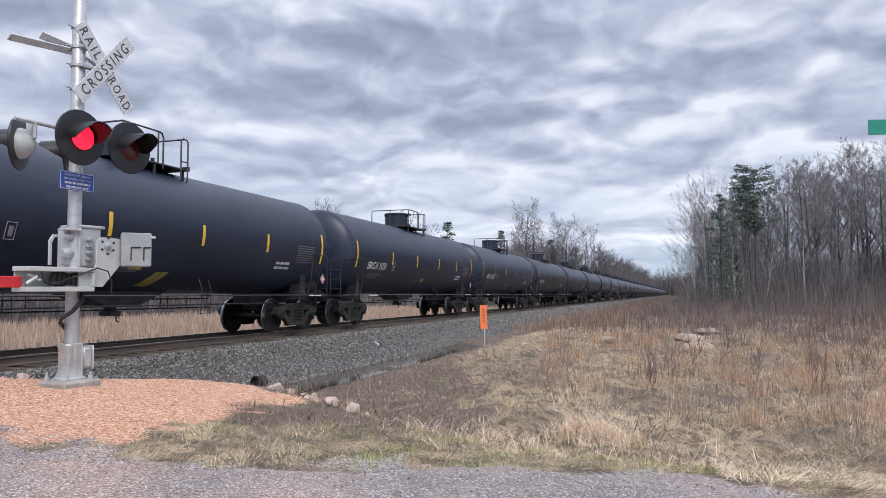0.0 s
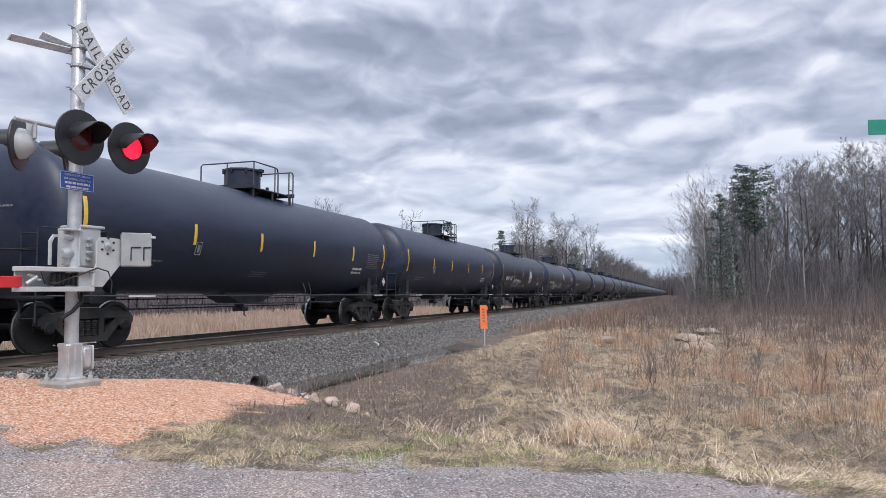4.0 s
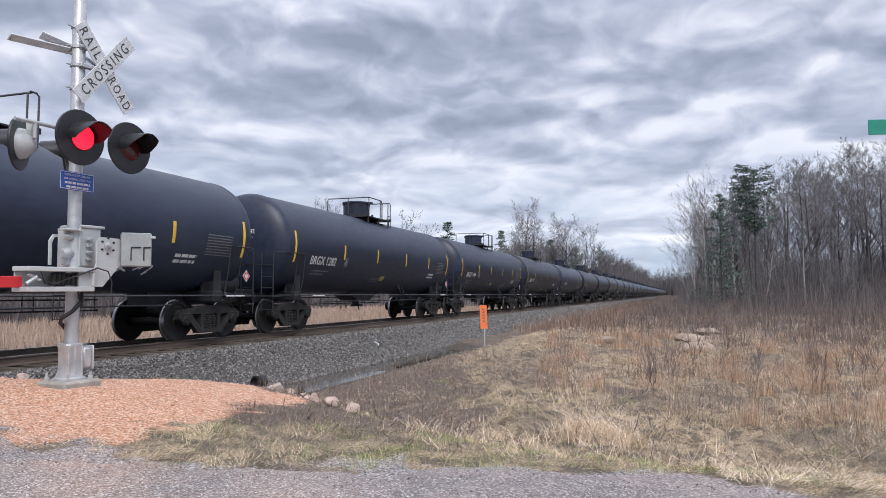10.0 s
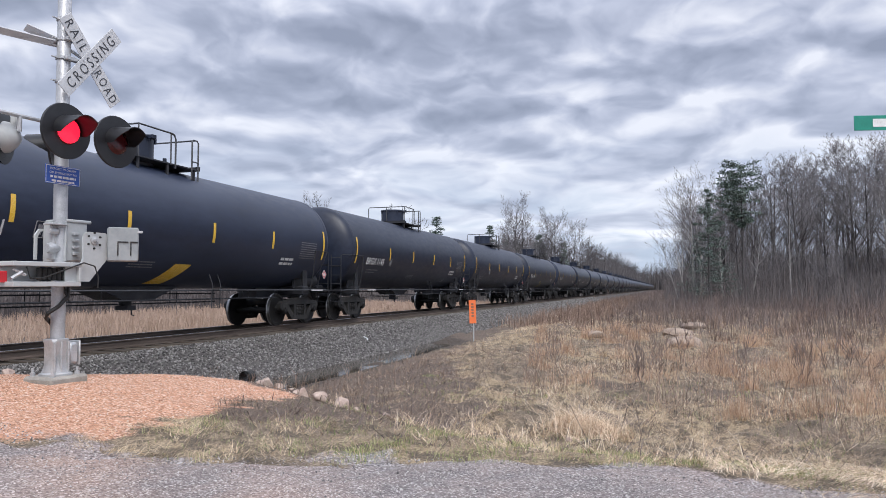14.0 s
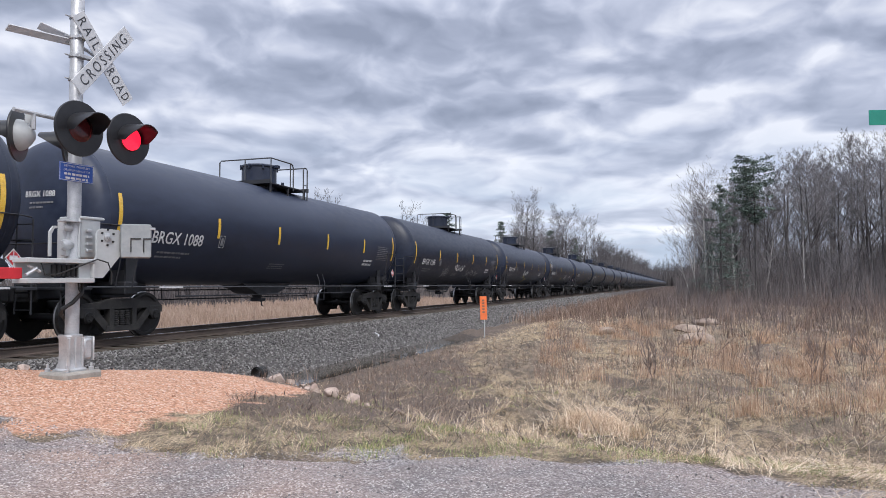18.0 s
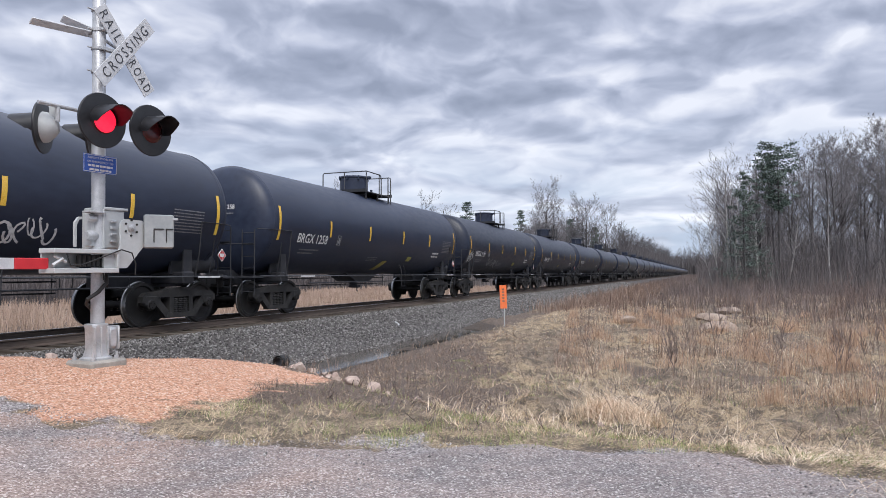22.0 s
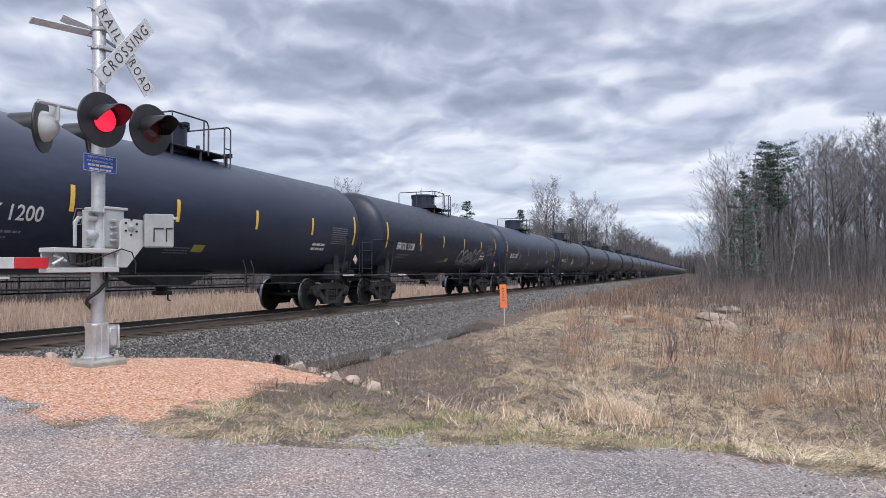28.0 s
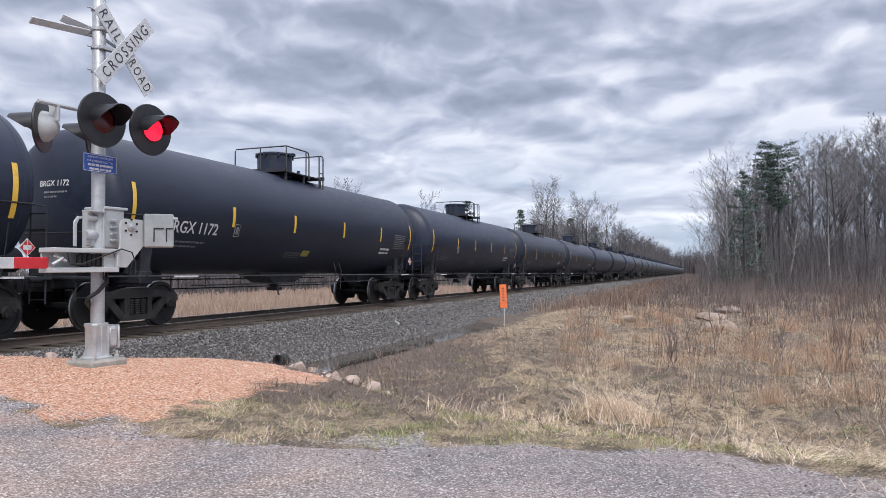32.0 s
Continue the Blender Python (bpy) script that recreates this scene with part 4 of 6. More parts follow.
# paint that sets single cars apart: (car, y, z, width, height, strokes, seed, paint)
SCRAWLS = [(2, 3.5, 1.75, 1.5, 0.55, 9, 1, 0), (5, -2.9, 1.85, 2.6, 0.75, 0, 2, 1), (5, 1.7, 2.45, 0.75, 1.0, 14, 3, 1), (6, -3.6, 1.85, 2.9, 0.62, 15, 4, 1), (6, 1.2, 2.9, 0.7, 0.9, 8, 5, 1), (6, -0.3, 1.85, 1.5, 0.7, 9, 6, 1),
           (6, 6.6, 2.75, 1.0, 0.4, 8, 7, 1), (8, -2.4, 1.9, 0.7, 0.3, 6, 8, 0), (8, 3.6, 1.75, 1.9, 0.6, 7, 9, 1), (10, 2.9, 1.65, 1.2, 0.5, 9, 10, 0), (11, -7.2, 2.15, 1.1, 0.65, 6, 11, 2), (13, 4.6, 1.5, 0.7, 0.25, 4, 12, 0),
           (17, -2.6, 1.75, 0.9, 0.6, 8, 13, 0), (17, -0.4, 2.0, 1.6, 0.4, 10, 14, 1), (17, 2.2, 1.75, 2.4, 0.45, 10, 15, 0), (18, -0.5, 2.0, 1.5, 0.5, 10, 16, 1), (19, -7.0, 2.75, 0.8, 1.2, 7, 17, 1), (19, 2.4, 1.9, 1.3, 0.5, 8, 18, 1),
           (21, -7.35, 2.0, 0.9, 0.55, 8, 19, 1), (21, -2.6, 1.75, 2.4, 0.5, 11, 20, 0), (26, 3.3, 1.9, 4.2, 1.05, 0, 21, 0), (26, 3.4, 1.75, 4.0, 0.6, 14, 22, 0), (27, 2.5, 1.85, 1.4, 0.45, 10, 23, 0), (28, -3.2, 1.7, 1.3, 0.6, 7, 24, 0), (28, -1.1, 2.1, 0.9, 0.7, 7, 25, 1), (28, 2.8, 1.75, 0.7, 0.4, 6, 26, 0)]
SLANTS = {-1: 0.2, 1: 0.3, 7: 0.3, 11: 0.2, 12: 0.3, 15: 0.2, 18: 0.2, 20: 0.2, 27: -0.6}
TAGS = {-1: -0.6, 0: 0.1, 1: -0.6, 2: -0.4, 5: 0.1, 7: 2.4, 8: -0.6, 9: -0.2, 10: -0.4, 15: -0.6, 18: -0.6, 19: 0.0, 20: 2.6, 21: 2.4, 22: 0.1, 25: -0.2, 26: -0.2, 27: -0.9, 29: -0.2}


def scrawl(width, height, strokes, seed):
    """Loose looping paint strokes; with no strokes given, a few fat slanted bars."""
    g, r = Geo(), random.Random(seed)

    def ribbon(pts, w):
        verts = []
        for i, (x, y) in enumerate(pts):
            x1, y1 = pts[min(i + 1, len(pts) - 1)]
            x0, y0 = pts[max(i - 1, 0)]
            n = math.hypot(x1 - x0, y1 - y0) + 1e-6
            ox, oy = -(y1 - y0) / n * w / 2, (x1 - x0) / n * w / 2
            verts += [(x - ox, y - oy, 0), (x + ox, y + oy, 0)]
        g.add(verts, [(2 * i, 2 * i + 2, 2 * i + 3, 2 * i + 1) for i in range(len(pts) - 1)])
    if not strokes:
        for k in range(6):
            x = -width / 2 + width * (k + 0.5) / 6
            a, b = r.uniform(0.2, 0.34) * height, r.uniform(0.3, 0.5) * width / 6
            cy = r.uniform(-0.1, 0.1) * height
            ribbon([(x + 0.12 * height + b * math.cos(t) + 0.3 * a * math.sin(t), cy + 1.4 * a * math.sin(t)) for t in np.linspace(0.4, r.uniform(4.2, 6.4), 14)], 0.11 * height)
        return g
    for k in range(strokes):
        x, y = -width / 2 + width * (k + r.random()) / strokes, r.uniform(-0.25, 0.25) * height
        p, q, a, b = r.uniform(0, 6.28), r.uniform(0.8, 2.2), r.uniform(0.05, 0.16) * width, r.uniform(0.2, 0.5) * height
        ribbon([(x + a * math.sin(q * t + p) + 0.06 * t * a, y + b * math.sin(t * 1.3 + 2 * p)) for t in np.linspace(0, r.uniform(2.5, 5.0), 12)], r.uniform(0.028, 0.055))
    return g


NUMBERS = {-1: "", 0: "BRGX 1031", 1: "BRGX 1085", 2: "BRGX 1053", 5: "BRGX 1062", 6: "BRGX 1264", 7: "BRGX 1101", 8: "BRGX 1111", 9: "BRGX 1282", 10: "BRGX 1194",
           11: "BRGX 1034", 12: "TILX 360651", 13: "BRGX 1145", 15: "BRGX 1113", 16: "BRGX 1088", 17: "BRGX 1186", 18: "BRGX 1241", 19: "BRGX 1079", 20: "BRGX 1258",
           21: "BRGX 1151", 22: "BRGX 1231", 23: "BRGX 1210", 25: "BRGX 1200", 26: "BRGX 1238", 27: "BRGX 1055", 28: "BRGX 1100", 29: "BRGX 1172"}
CAR_FIRST, CAR_NEAR, CAR_LAST = -2, 32, 60
near_car, near_wheels = tank_car()
far_car, far_wheels = tank_car(plain=True)
CARS = {}


def build_train():
    for k in range(CAR_FIRST, CAR_LAST + 1):
        plain = k > CAR_NEAR
        at = pose(TRACK_X, CAR_0 + k * CAR_L, 0)
        if k == CAR_FIRST or k == CAR_NEAR + 1:
            car = far_car if plain else near_car
            car.matrix_basis = at
        else:
            car = copy_thing(far_car if plain else near_car, at)
        CARS[k] = car
    paints = (GREYMARK_2, WHITE, YELLOW_2)
    for k, y, z, w, h, n, seed, paint in SCRAWLS:
        part("graffiti", on_tank(scrawl(w, h, n, seed).mesh("graffiti", paints[paint]), y, z), CARS[k], "loose painted graffiti strokes")
    for k, y in SLANTS.items():
        size = 0.95 if k in (0, 12) else 0.66
        part("yellow_panel", on_tank(slant(size, size * 0.85).mesh("yellow_panel", YELLOW if k == 12 else YELLOW_2), y, 1.42), CARS[k], "slanted dull yellow panel")
    # these cars carry their short reflectors a little further forward
    for k in SLANTS:
        for ob in CARS[k].children:
            if ob.name.startswith("reflector") and abs(ob.matrix_basis.translation.y) < 5:
                ob.matrix_basis = Matrix.Translation((0, -0.45, 0)) @ ob.matrix_basis
    for k, y in TAGS.items():
        part("yellow_tag", CM["yellow_tag"], CARS[k], "dull yellow tag", at=pose(0, y, 0))
    for k, car in CARS.items():
        word = NUMBERS.get(k)
        if word and k <= CAR_NEAR:
            part("car_number", on_tank(with_mat(text_mesh(word, 0.30, width=1.80), WHITE), -5.68, 2.20), car, "white stencilled car number")
            part("car_number", on_head(with_mat(text_mesh(word, 0.13, width=0.78), WHITE), 0.18, 3.02, -1), car, "small white car number")


def slant(w, h):
    g = Geo()
    n = 6
    for i in range(n):
        a, b = i / n, (i + 1) / n
        g.add([(-w / 2 + 0.55 * h * a, -h / 2 + h * a, 0), (w / 6 + 0.55 * h * a, -h / 2 + h * a, 0), (w / 6 + 0.55 * h * b, -h / 2 + h * b, 0), (-w / 2 + 0.55 * h * b, -h / 2 + h * b, 0)], [(0, 1, 2, 3)])
    return g


GREYMARK_2 = material("thin_grey_spray", [(0.10, 0.105, 0.11), (0.24, 0.245, 0.25), (0.34, 0.345, 0.35)], 6, 0.7)
YELLOW_2 = material("dull_yellow_paint", [(0.20, 0.17, 0.045), (0.33, 0.28, 0.075), (0.42, 0.36, 0.10)], 5, 0.6)


def with_mat(me, mat):
    me.materials.clear()
    me.materials.append(mat)
    return me

# ---- crossing signal ----
SIGNAL = pose(-7.256, 6.942, 0.0, 0, 0, -5.1) @ pose(0, 0, 0, 0.5, 0, 0)
LED_PARTS = {"first": [], "second": []}


def board(length, width, thick=0.012):
    return Geo().box(-thick / 2, thick / 2, -length / 2, length / 2, -width / 2, width / 2, 0.003)


def face_text(me, y, z, x, turn=0.0):
    """Stands a flat text up so that it faces +x, read along +y."""
    c, s = math.cos(turn), math.sin(turn)
    for v in me.vertices:
        a, b = v.co.x, v.co.y
        v.co = Vector((x + v.co.z, y + a * c - b * s, z + a * s + b * c))
    return me


def signal_lamp(parent, at, phase):
    lamp = part("lamp", Geo().lathe([(0.0, 0.0), (0.0, 0.335), (0.012, 0.338), (0.028, 0.330), (0.034, 0.20), (0.034, 0.0)], "x", 44).mesh("background_disc", LAMPBLACK, 40), parent, "round matt black signal background", at=at)
    part("lamp_housing", Geo().lathe([(0.004, 0.20), (-0.05, 0.19), (-0.12, 0.13), (-0.17, 0.07), (-0.18, 0.0)], "x", 24).box(-0.15, -0.07, -0.04, 0.04, 0.10, 0.27, 0.01).mesh("lamp_housing", GREYPAINT, 40), lamp, "grey rounded lamp housing")
    part("lens", Geo().lathe([(0.036, 0.165), (0.044, 0.160), (0.056, 0.10), (0.062, 0.0)], "x", 28).mesh("lens", LENS, 50), lamp, "dark red lens")
    hood, n = Geo(), 20
    for r, flip in ((0.190, 0), (0.182, 1)):
        verts = []
        for k in range(n + 1):
            a = radians(-12 + 204 * k / n)
            reach = 0.12 + 0.22 * min(1.0, max(0.0, 0.25 + 1.2 * math.sin(a)))
            verts += [(0.03, r * math.cos(a), r * math.sin(a)), (0.03 + reach, r * math.cos(a), r * math.sin(a) - 0.03 * reach / 0.34)]
        hood.add(verts, [(2 * k, 2 * k + 2, 2 * k + 3, 2 * k + 1) for k in range(n)])
    m = 2 * (n + 1)
    hood.f += [(2 * k + 1, 2 * k + 3, m + 2 * k + 3, m + 2 * k + 1) for k in range(n)]
    hood.mi += [0] * n
    part("hood", hood.mesh("hood", LAMPBLACK, 50), lamp, "black visor hood")
    led = part("led_disc", Geo().lathe([(-0.006, 0.150), (0.010, 0.150), (0.018, 0.10), (0.022, 0.0)], "x", 28).mesh("led_disc", GLOW, 50), lamp, "glowing red lamp disc")
    LED_PARTS[phase].append(led)
    return lamp


def build_signal():
    s = thing("crossing_signal", "railroad crossing signal mast with crossbuck, red lamps and lowered gate", "crossing signal", SIGNAL)
    part("pole", Geo().lathe([(0.05, 0.083), (5.35, 0.080), (5.37, 0.07), (5.37, 0.0)], "z", 28).mesh("pole", GALV, 40), s, "round galvanised steel pole")
    # cast base with its door
    g = Geo()
    rows = [(0.0, 0.165), (0.025, 0.165), (0.045, 0.135), (0.12, 0.112), (0.20, 0.108), (0.40, 0.112), (0.43, 0.125), (0.455, 0.12), (0.46, 0.085)]
    verts, n = [], 16
    for z, r in rows:
        for k in range(n):
            a = 2 * math.pi * (k + 0.5) / n
            q = 1.0 / max(abs(math.cos(a)), abs(math.sin(a))) ** 0.8
            verts.append((r * q * math.cos(a), r * q * math.sin(a) - 0.02, z))
    g.add(verts, [(i * n + k, i * n + (k + 1) % n, (i + 1) * n + (k + 1) % n, (i + 1) * n + k) for i in range(len(rows) - 1) for k in range(n)])
    for y in (-0.13, -0.04, 0.06):
        g.box(0.09, 0.135, y - 0.012, y + 0.012, 0.03, 0.42, 0.005)
    part("base", g.mesh("base", GALV, 35), s, "ribbed cast aluminium base")
    part("base_box", Geo().box(-0.10, 0.10, 0.09, 0.235, 0.13, 0.40, 0.03).box(-0.11, 0.11, 0.232, 0.252, 0.11, 0.42, 0.012).mesh("base_box", GALV, 40), s)
    part("foundation", Geo().box(-0.25, 0.25, -0.28, 0.26, -0.35, 0.005, 0.03).mesh("foundation", CONCRETE), s, "grey weathered concrete foundation")
    for x, y in ((0.17, -0.20), (0.17, 0.15), (-0.17, -0.20)):
        part("anchor_bolt", Geo().lathe([(0.0, 0.03), (0.045, 0.03), (0.05, 0.015), (0.10, 0.015), (0.10, 0.0)], "z", 8, (x, y, 0.0)).mesh("anchor_bolt", GALV), s)
    # crossbuck
    for word, a, b, x, gap in (("RAIL   ROAD", (-0.164, 4.527), (0.639, 3.575), 0.135, 0.0), ("CROSSING", (-0.160, 3.589), (0.606, 4.508), 0.152, 0.0)):
        turn = math.atan2(b[1] - a[1], b[0] - a[0])
        cy, cz = (a[0] + b[0]) / 2 + 0.055, (a[1] + b[1]) / 2 - 0.018
        bd = part("crossbuck_board", board(1.24, 0.215).mesh("crossbuck_board", SIGNWHITE), s, "white reflective crossbuck board", at=Matrix.Translation((x, cy, cz)) @ Matrix.Rotation(turn, 4, "X"))
        words = (("RAIL", -0.355, 0.40), ("ROAD", 0.36, 0.44)) if word.startswith("RAIL") else ((word, 0.0, 1.02),)
        for w, off, width in words:
            part("lettering", face_text(with_mat(text_mesh(w, 0.135, width=width, weight=0.0, spacing=1.45), SIGNBLACK), off, 0, 0.0095), bd, "black lettering")
        for off in (-0.09, 0.09):
            part("bolt", Geo().lathe([(0.005, 0.012), (0.014, 0.012), (0.014, 0.0)], "x", 8, (0, off, 0.075)).mesh("bolt", GALV), bd)
    part("crossbuck_bracket", Geo().box(0.06, 0.128, -0.06, 0.34, 3.97, 4.02, 0.006).box(0.06, 0.128, -0.06, 0.24, 4.22, 4.26, 0.006).mesh("crossbuck_bracket", GALV), s)
    for z in (3.70, 4.00, 4.24, 4.50):
        part("clamp", Geo().lathe([(z - 0.018, 0.088), (z - 0.018, 0.096), (z + 0.018, 0.096), (z + 0.018, 0.088)], "z", 20).tube([(-0.02, -0.09, z), (0.0, -0.17, z - 0.01)], 0.010, 6).mesh("clamp", GALV, 40), s)
    # a second pair of boards for the side road, seen on edge from below
    for a, b, w in (((-0.10, 0.06, 4.21), (-0.10, -0.86, 4.12), 0.10), ((-0.14, 0.04, 4.25), (-0.26, -0.34, 4.34), 0.11)):
        va, vb = Vector(a), Vector(b)
        d = vb - va
        m = Matrix.Translation((va + vb) / 2) @ d.to_track_quat("Y", "X").to_matrix().to_4x4() @ Matrix.Rotation(radians(38), 4, "Y")
        part("side_board", board(d.length, w, 0.02).mesh("side_board", SIGNWHITE), s, "pale board seen on edge", at=m)
    part("board_bracket", Geo().tube([(0.05, 0.0, 4.14), (0.02, 0.25, 4.08)], 0.02, 6).tube([(-0.05, 0.0, 4.16), (-0.3, -0.3, 4.24)], 0.018, 6).mesh("board_bracket", GALV, 40), s)
    # lamps and their arms
    arm = Geo().tube([(0.26, -0.36, 3.22), (0.26, 0.42, 3.22)], 0.026, 8).tube([(-0.30, -0.62, 3.22), (-0.30, 0.62, 3.22)], 0.026, 8)
    arm.box(-0.34, 0.30, -0.06, 0.06, 3.16, 3.28, 0.02).lathe([(3.10, 0.085), (3.10, 0.12), (3.34, 0.12), (3.34, 0.085)], "z", 20)
    for sx in (0.26, -0.30):
        for sy in (-0.355, 0.355):
            arm.tube([(sx, sy, 3.22), (sx, sy, 3.02)], 0.028, 8)
    part("lamp_arm", arm.mesh("lamp_arm", GALV, 40), s, "galvanised crossarm")
    signal_lamp(s, pose(0.46, -0.325, 2.965), "first")
    signal_lamp(s, pose(0.46, 0.41, 2.97), "second")
    signal_lamp(s, pose(-0.50, -0.40, 2.96, 0, 0, 215), "first")
    signal_lamp(s, pose(-0.50, 0.34, 2.96, 0, 0, 215), "second")
    # blue notice
    blue = part("notice", Geo().box(0.096, 0.104, -0.30, 0.19, 2.375, 2.605, 0.003).mesh("notice", BLUE), s, "blue enamel notice with white print")
    rim = Geo()
    for y0, y1, z0, z1 in ((-0.295, 0.185, 2.592, 2.598), (-0.295, 0.185, 2.382, 2.388), (-0.295, -0.289, 2.388, 2.592), (0.179, 0.185, 2.388, 2.592)):
        rim.box(0.105, 0.107, y0, y1, z0, z1)
    part("rim", rim.mesh("rim", WHITE), blue)
    for k, (w, h) in enumerate(((0.36, 0.026), (0.38, 0.026), (0.36, 0.028), (0.32, 0.026))):
        words = ("REPORT PROBLEM", "OR EMERGENCY TO")
        me = with_mat(text_mesh(words[k], h, width=w, weight=0.0), WHITE) if k < 2 else bars([w], h, 0.0, 30 + k).mesh("print_line", WHITE)
        part("print_line", face_text(me, -0.055, 2.562 - k * 0.050, 0.107), blue)
    part("notice_strap", Geo().lathe([(2.48, 0.086), (2.48, 0.094), (2.51, 0.094), (2.51, 0.086)], "z", 18).mesh("notice_strap", GALV, 40), s)
    # gate machine
    body = Geo().box(-0.28, 0.06, 0.02, 0.36, 1.42, 1.93, 0.02).box(-0.10, 0.03, -0.12, -0.02, 1.44, 1.90, 0.015).box(-0.30, 0.10, 0.0, 0.02, 1.42, 1.92, 0.004)
    part("gate_machine", body.mesh("gate_machine", GREYPAINT, 40), s, "pale grey gate machine housing")
    part("machine_lid", Geo().box(-0.30, 0.085, 0.02, 0.40, 1.915, 1.955, 0.012).mesh("machine_lid", GREYPAINT, 40), s)
    for k in range(4):
        part("cooling_rib", Geo().box(0.06, 0.105, 0.12, 0.20, 1.50 + k * 0.085, 1.535 + k * 0.085, 0.006).mesh("cooling_rib", GALV), s)
    part("machine_bracket", Geo().box(-0.02, 0.14, -0.22, 0.0, 1.865, 1.885, 0.004).lathe([(1.845, 0.086), (1.845, 0.094), (1.885, 0.094), (1.885, 0.086)], "z", 18).mesh("machine_bracket", GALV, 40), s)
    plate = Geo().prism([(-0.11, 1.165), (0.24, 1.165), (0.503, 1.449), (0.53, 1.50), (0.53, 1.75), (0.48, 1.795), (0.22, 1.80), (0.165, 1.78), (0.138, 1.73), (0.143, 1.464), (0.125, 1.41), (0.088, 1.376), (-0.11, 1.365)], 0.22, 0.245)
    part("gate_side_plate", plate.mesh("gate_side_plate", GREYPAINT, 30), s, "pale grey gate arm bracket")
    part("gate_side_plate", Geo().prism([(-0.205, 1.44), (-0.175, 1.44), (-0.175, 1.72), (-0.14, 1.79), (-0.09, 1.80), (-0.09, 1.83), (-0.15, 1.825), (-0.205, 1.75)], -0.20, -0.17).mesh("gate_side_plate", GREYPAINT, 30), s)
    hub = Geo().lathe([(0.245, 0.055), (0.262, 0.055), (0.270, 0.03), (0.285, 0.028), (0.285, 0.0)], "x", 18, (0, 0.30, 1.69)).lathe([(0.285, 0.02), (0.305, 0.02), (0.305, 0.0)], "x", 6, (0, 0.30, 1.69))
    for k in range(6):
        part("hub_bolt", Geo().lathe([(0.245, 0.015), (0.259, 0.015), (0.259, 0.0)], "x", 6, (0, 0.30 + 0.10 * math.cos(k * 1.047 + 0.5), 1.69 + 0.10 * math.sin(k * 1.047 + 0.5))).mesh("hub_bolt", CAST), s)
    part("hub", hub.mesh("hub", GALV, 40), s, "bolted pivot hub")
    part("pivot_shaft", Geo().lathe([(-0.42, 0.0), (-0.42, 0.05), (-0.36, 0.075), (-0.30, 0.06), (-0.26, 0.04)], "y", 16, (0.03, 0.22, 1.58)).mesh("pivot_shaft", GALV, 40), s)
    part("pivot_shaft", Geo().lathe([(-0.36, 0.0), (-0.36, 0.04), (-0.24, 0.04)], "y", 14, (0.05, 0.16, 1.79)).mesh("pivot_shaft", GALV, 40), s)
    jb = part("junction_box", Geo().box(-0.19, 0.0, -0.19, 0.19, -0.225, 0.225, 0.02).mesh("junction_box", GREYBOX, 40), s, "grey steel junction box", at=pose(0.40, 0.62, 1.655, 0, 0, -40))
    part("box_door", Geo().box(0.002, 0.016, -0.182, 0.182, -0.217, 0.217, 0.006).mesh("box_door", GREYBOX), jb)
    for y0, y1 in ((-0.07, 0.06), (0.085, 0.18)):
        part("hasp", Geo().box(0.017, 0.032, y0, y1, 0.022, 0.036, 0.003).box(0.017, 0.032, y0, y0 + 0.014, -0.15, 0.021, 0.003).mesh("hasp", CAST), jb, "raised dark steel hasp")
    part("latch", Geo().box(0.0, 0.035, 0.17, 0.235, 0.15, 0.18, 0.004).mesh("latch", GALV), jb, "steel latch")
    part("box_arm", Geo().box(0.20, 0.245, 0.48, 0.60, 1.50, 1.76, 0.006).mesh("box_arm", GREYPAINT), s)
    for z0, z1, y1 in ((1.345, 1.40, 0.085), (1.105, 1.165, 0.075)):
        part("gate_channel", Geo().box(0.02, 0.30, -0.82, y1, z0, z1, 0.006).mesh("gate_channel", GREYPAINT), s, "pale grey steel channel")
    part("channel_web", Geo().box(0.02, 0.045, -0.80, -0.30, 1.165, 1.345, 0.004).mesh("channel_web", GREYPAINT), s)
    part("channel_end", Geo().box(0.02, 0.30, 0.045, 0.085, 1.165, 1.345, 0.006).mesh("channel_end", GREYPAINT), s)
    for k in range(6):
        part("spring", Geo().lathe([(1.18, 0.020), (1.19, 0.030), (1.32, 0.030), (1.33, 0.020)], "z", 10, (0.19, -0.42 + k * 0.065, 0)).mesh("spring", CAST, 40), s, "dark buffer spring")
    part("shear_bolt", Geo().tube([(0.24, -0.80, 1.20), (0.26, -0.68, 1.28)], 0.022, 6).tube([(0.24, -0.78, 1.31), (0.26, -0.64, 1.24)], 0.018, 6).mesh("shear_bolt", GALV, 40), s)
    for pts, r in (([(0.30, -0.66, 1.34), (0.31, -0.62, 1.20), (0.31, -0.45, 1.21), (0.31, -0.1, 1.33), (0.31, 0.10, 1.40), (0.31, 0.26, 1.36), (0.30, 0.33, 1.22), (0.29, 0.33, 1.08)], 0.009),
                   ([(0.10, 0.05, 1.12), (0.12, 0.04, 0.98), (0.13, -0.10, 0.86), (0.12, -0.24, 0.78), (0.05, -0.20, 0.72), (-0.10, -0.05, 0.68), (-0.12, 0.08, 0.55), (-0.08, 0.14, 0.44)], 0.026),
                   ([(0.10, 0.0, 1.12), (0.14, -0.02, 1.02), (0.12, 0.05, 0.92)], 0.012)):
        part("cable", Geo().tube(pts, r, 8).mesh("cable", RUBBER, 60), s, "black flexible cable")
    arm_root = part("gate_arm", Geo().box(0.13, 0.165, -1.20, -0.79, 1.155, 1.285, 0.008).mesh("gate_arm", GATERED), s, "red and white striped gate arm")
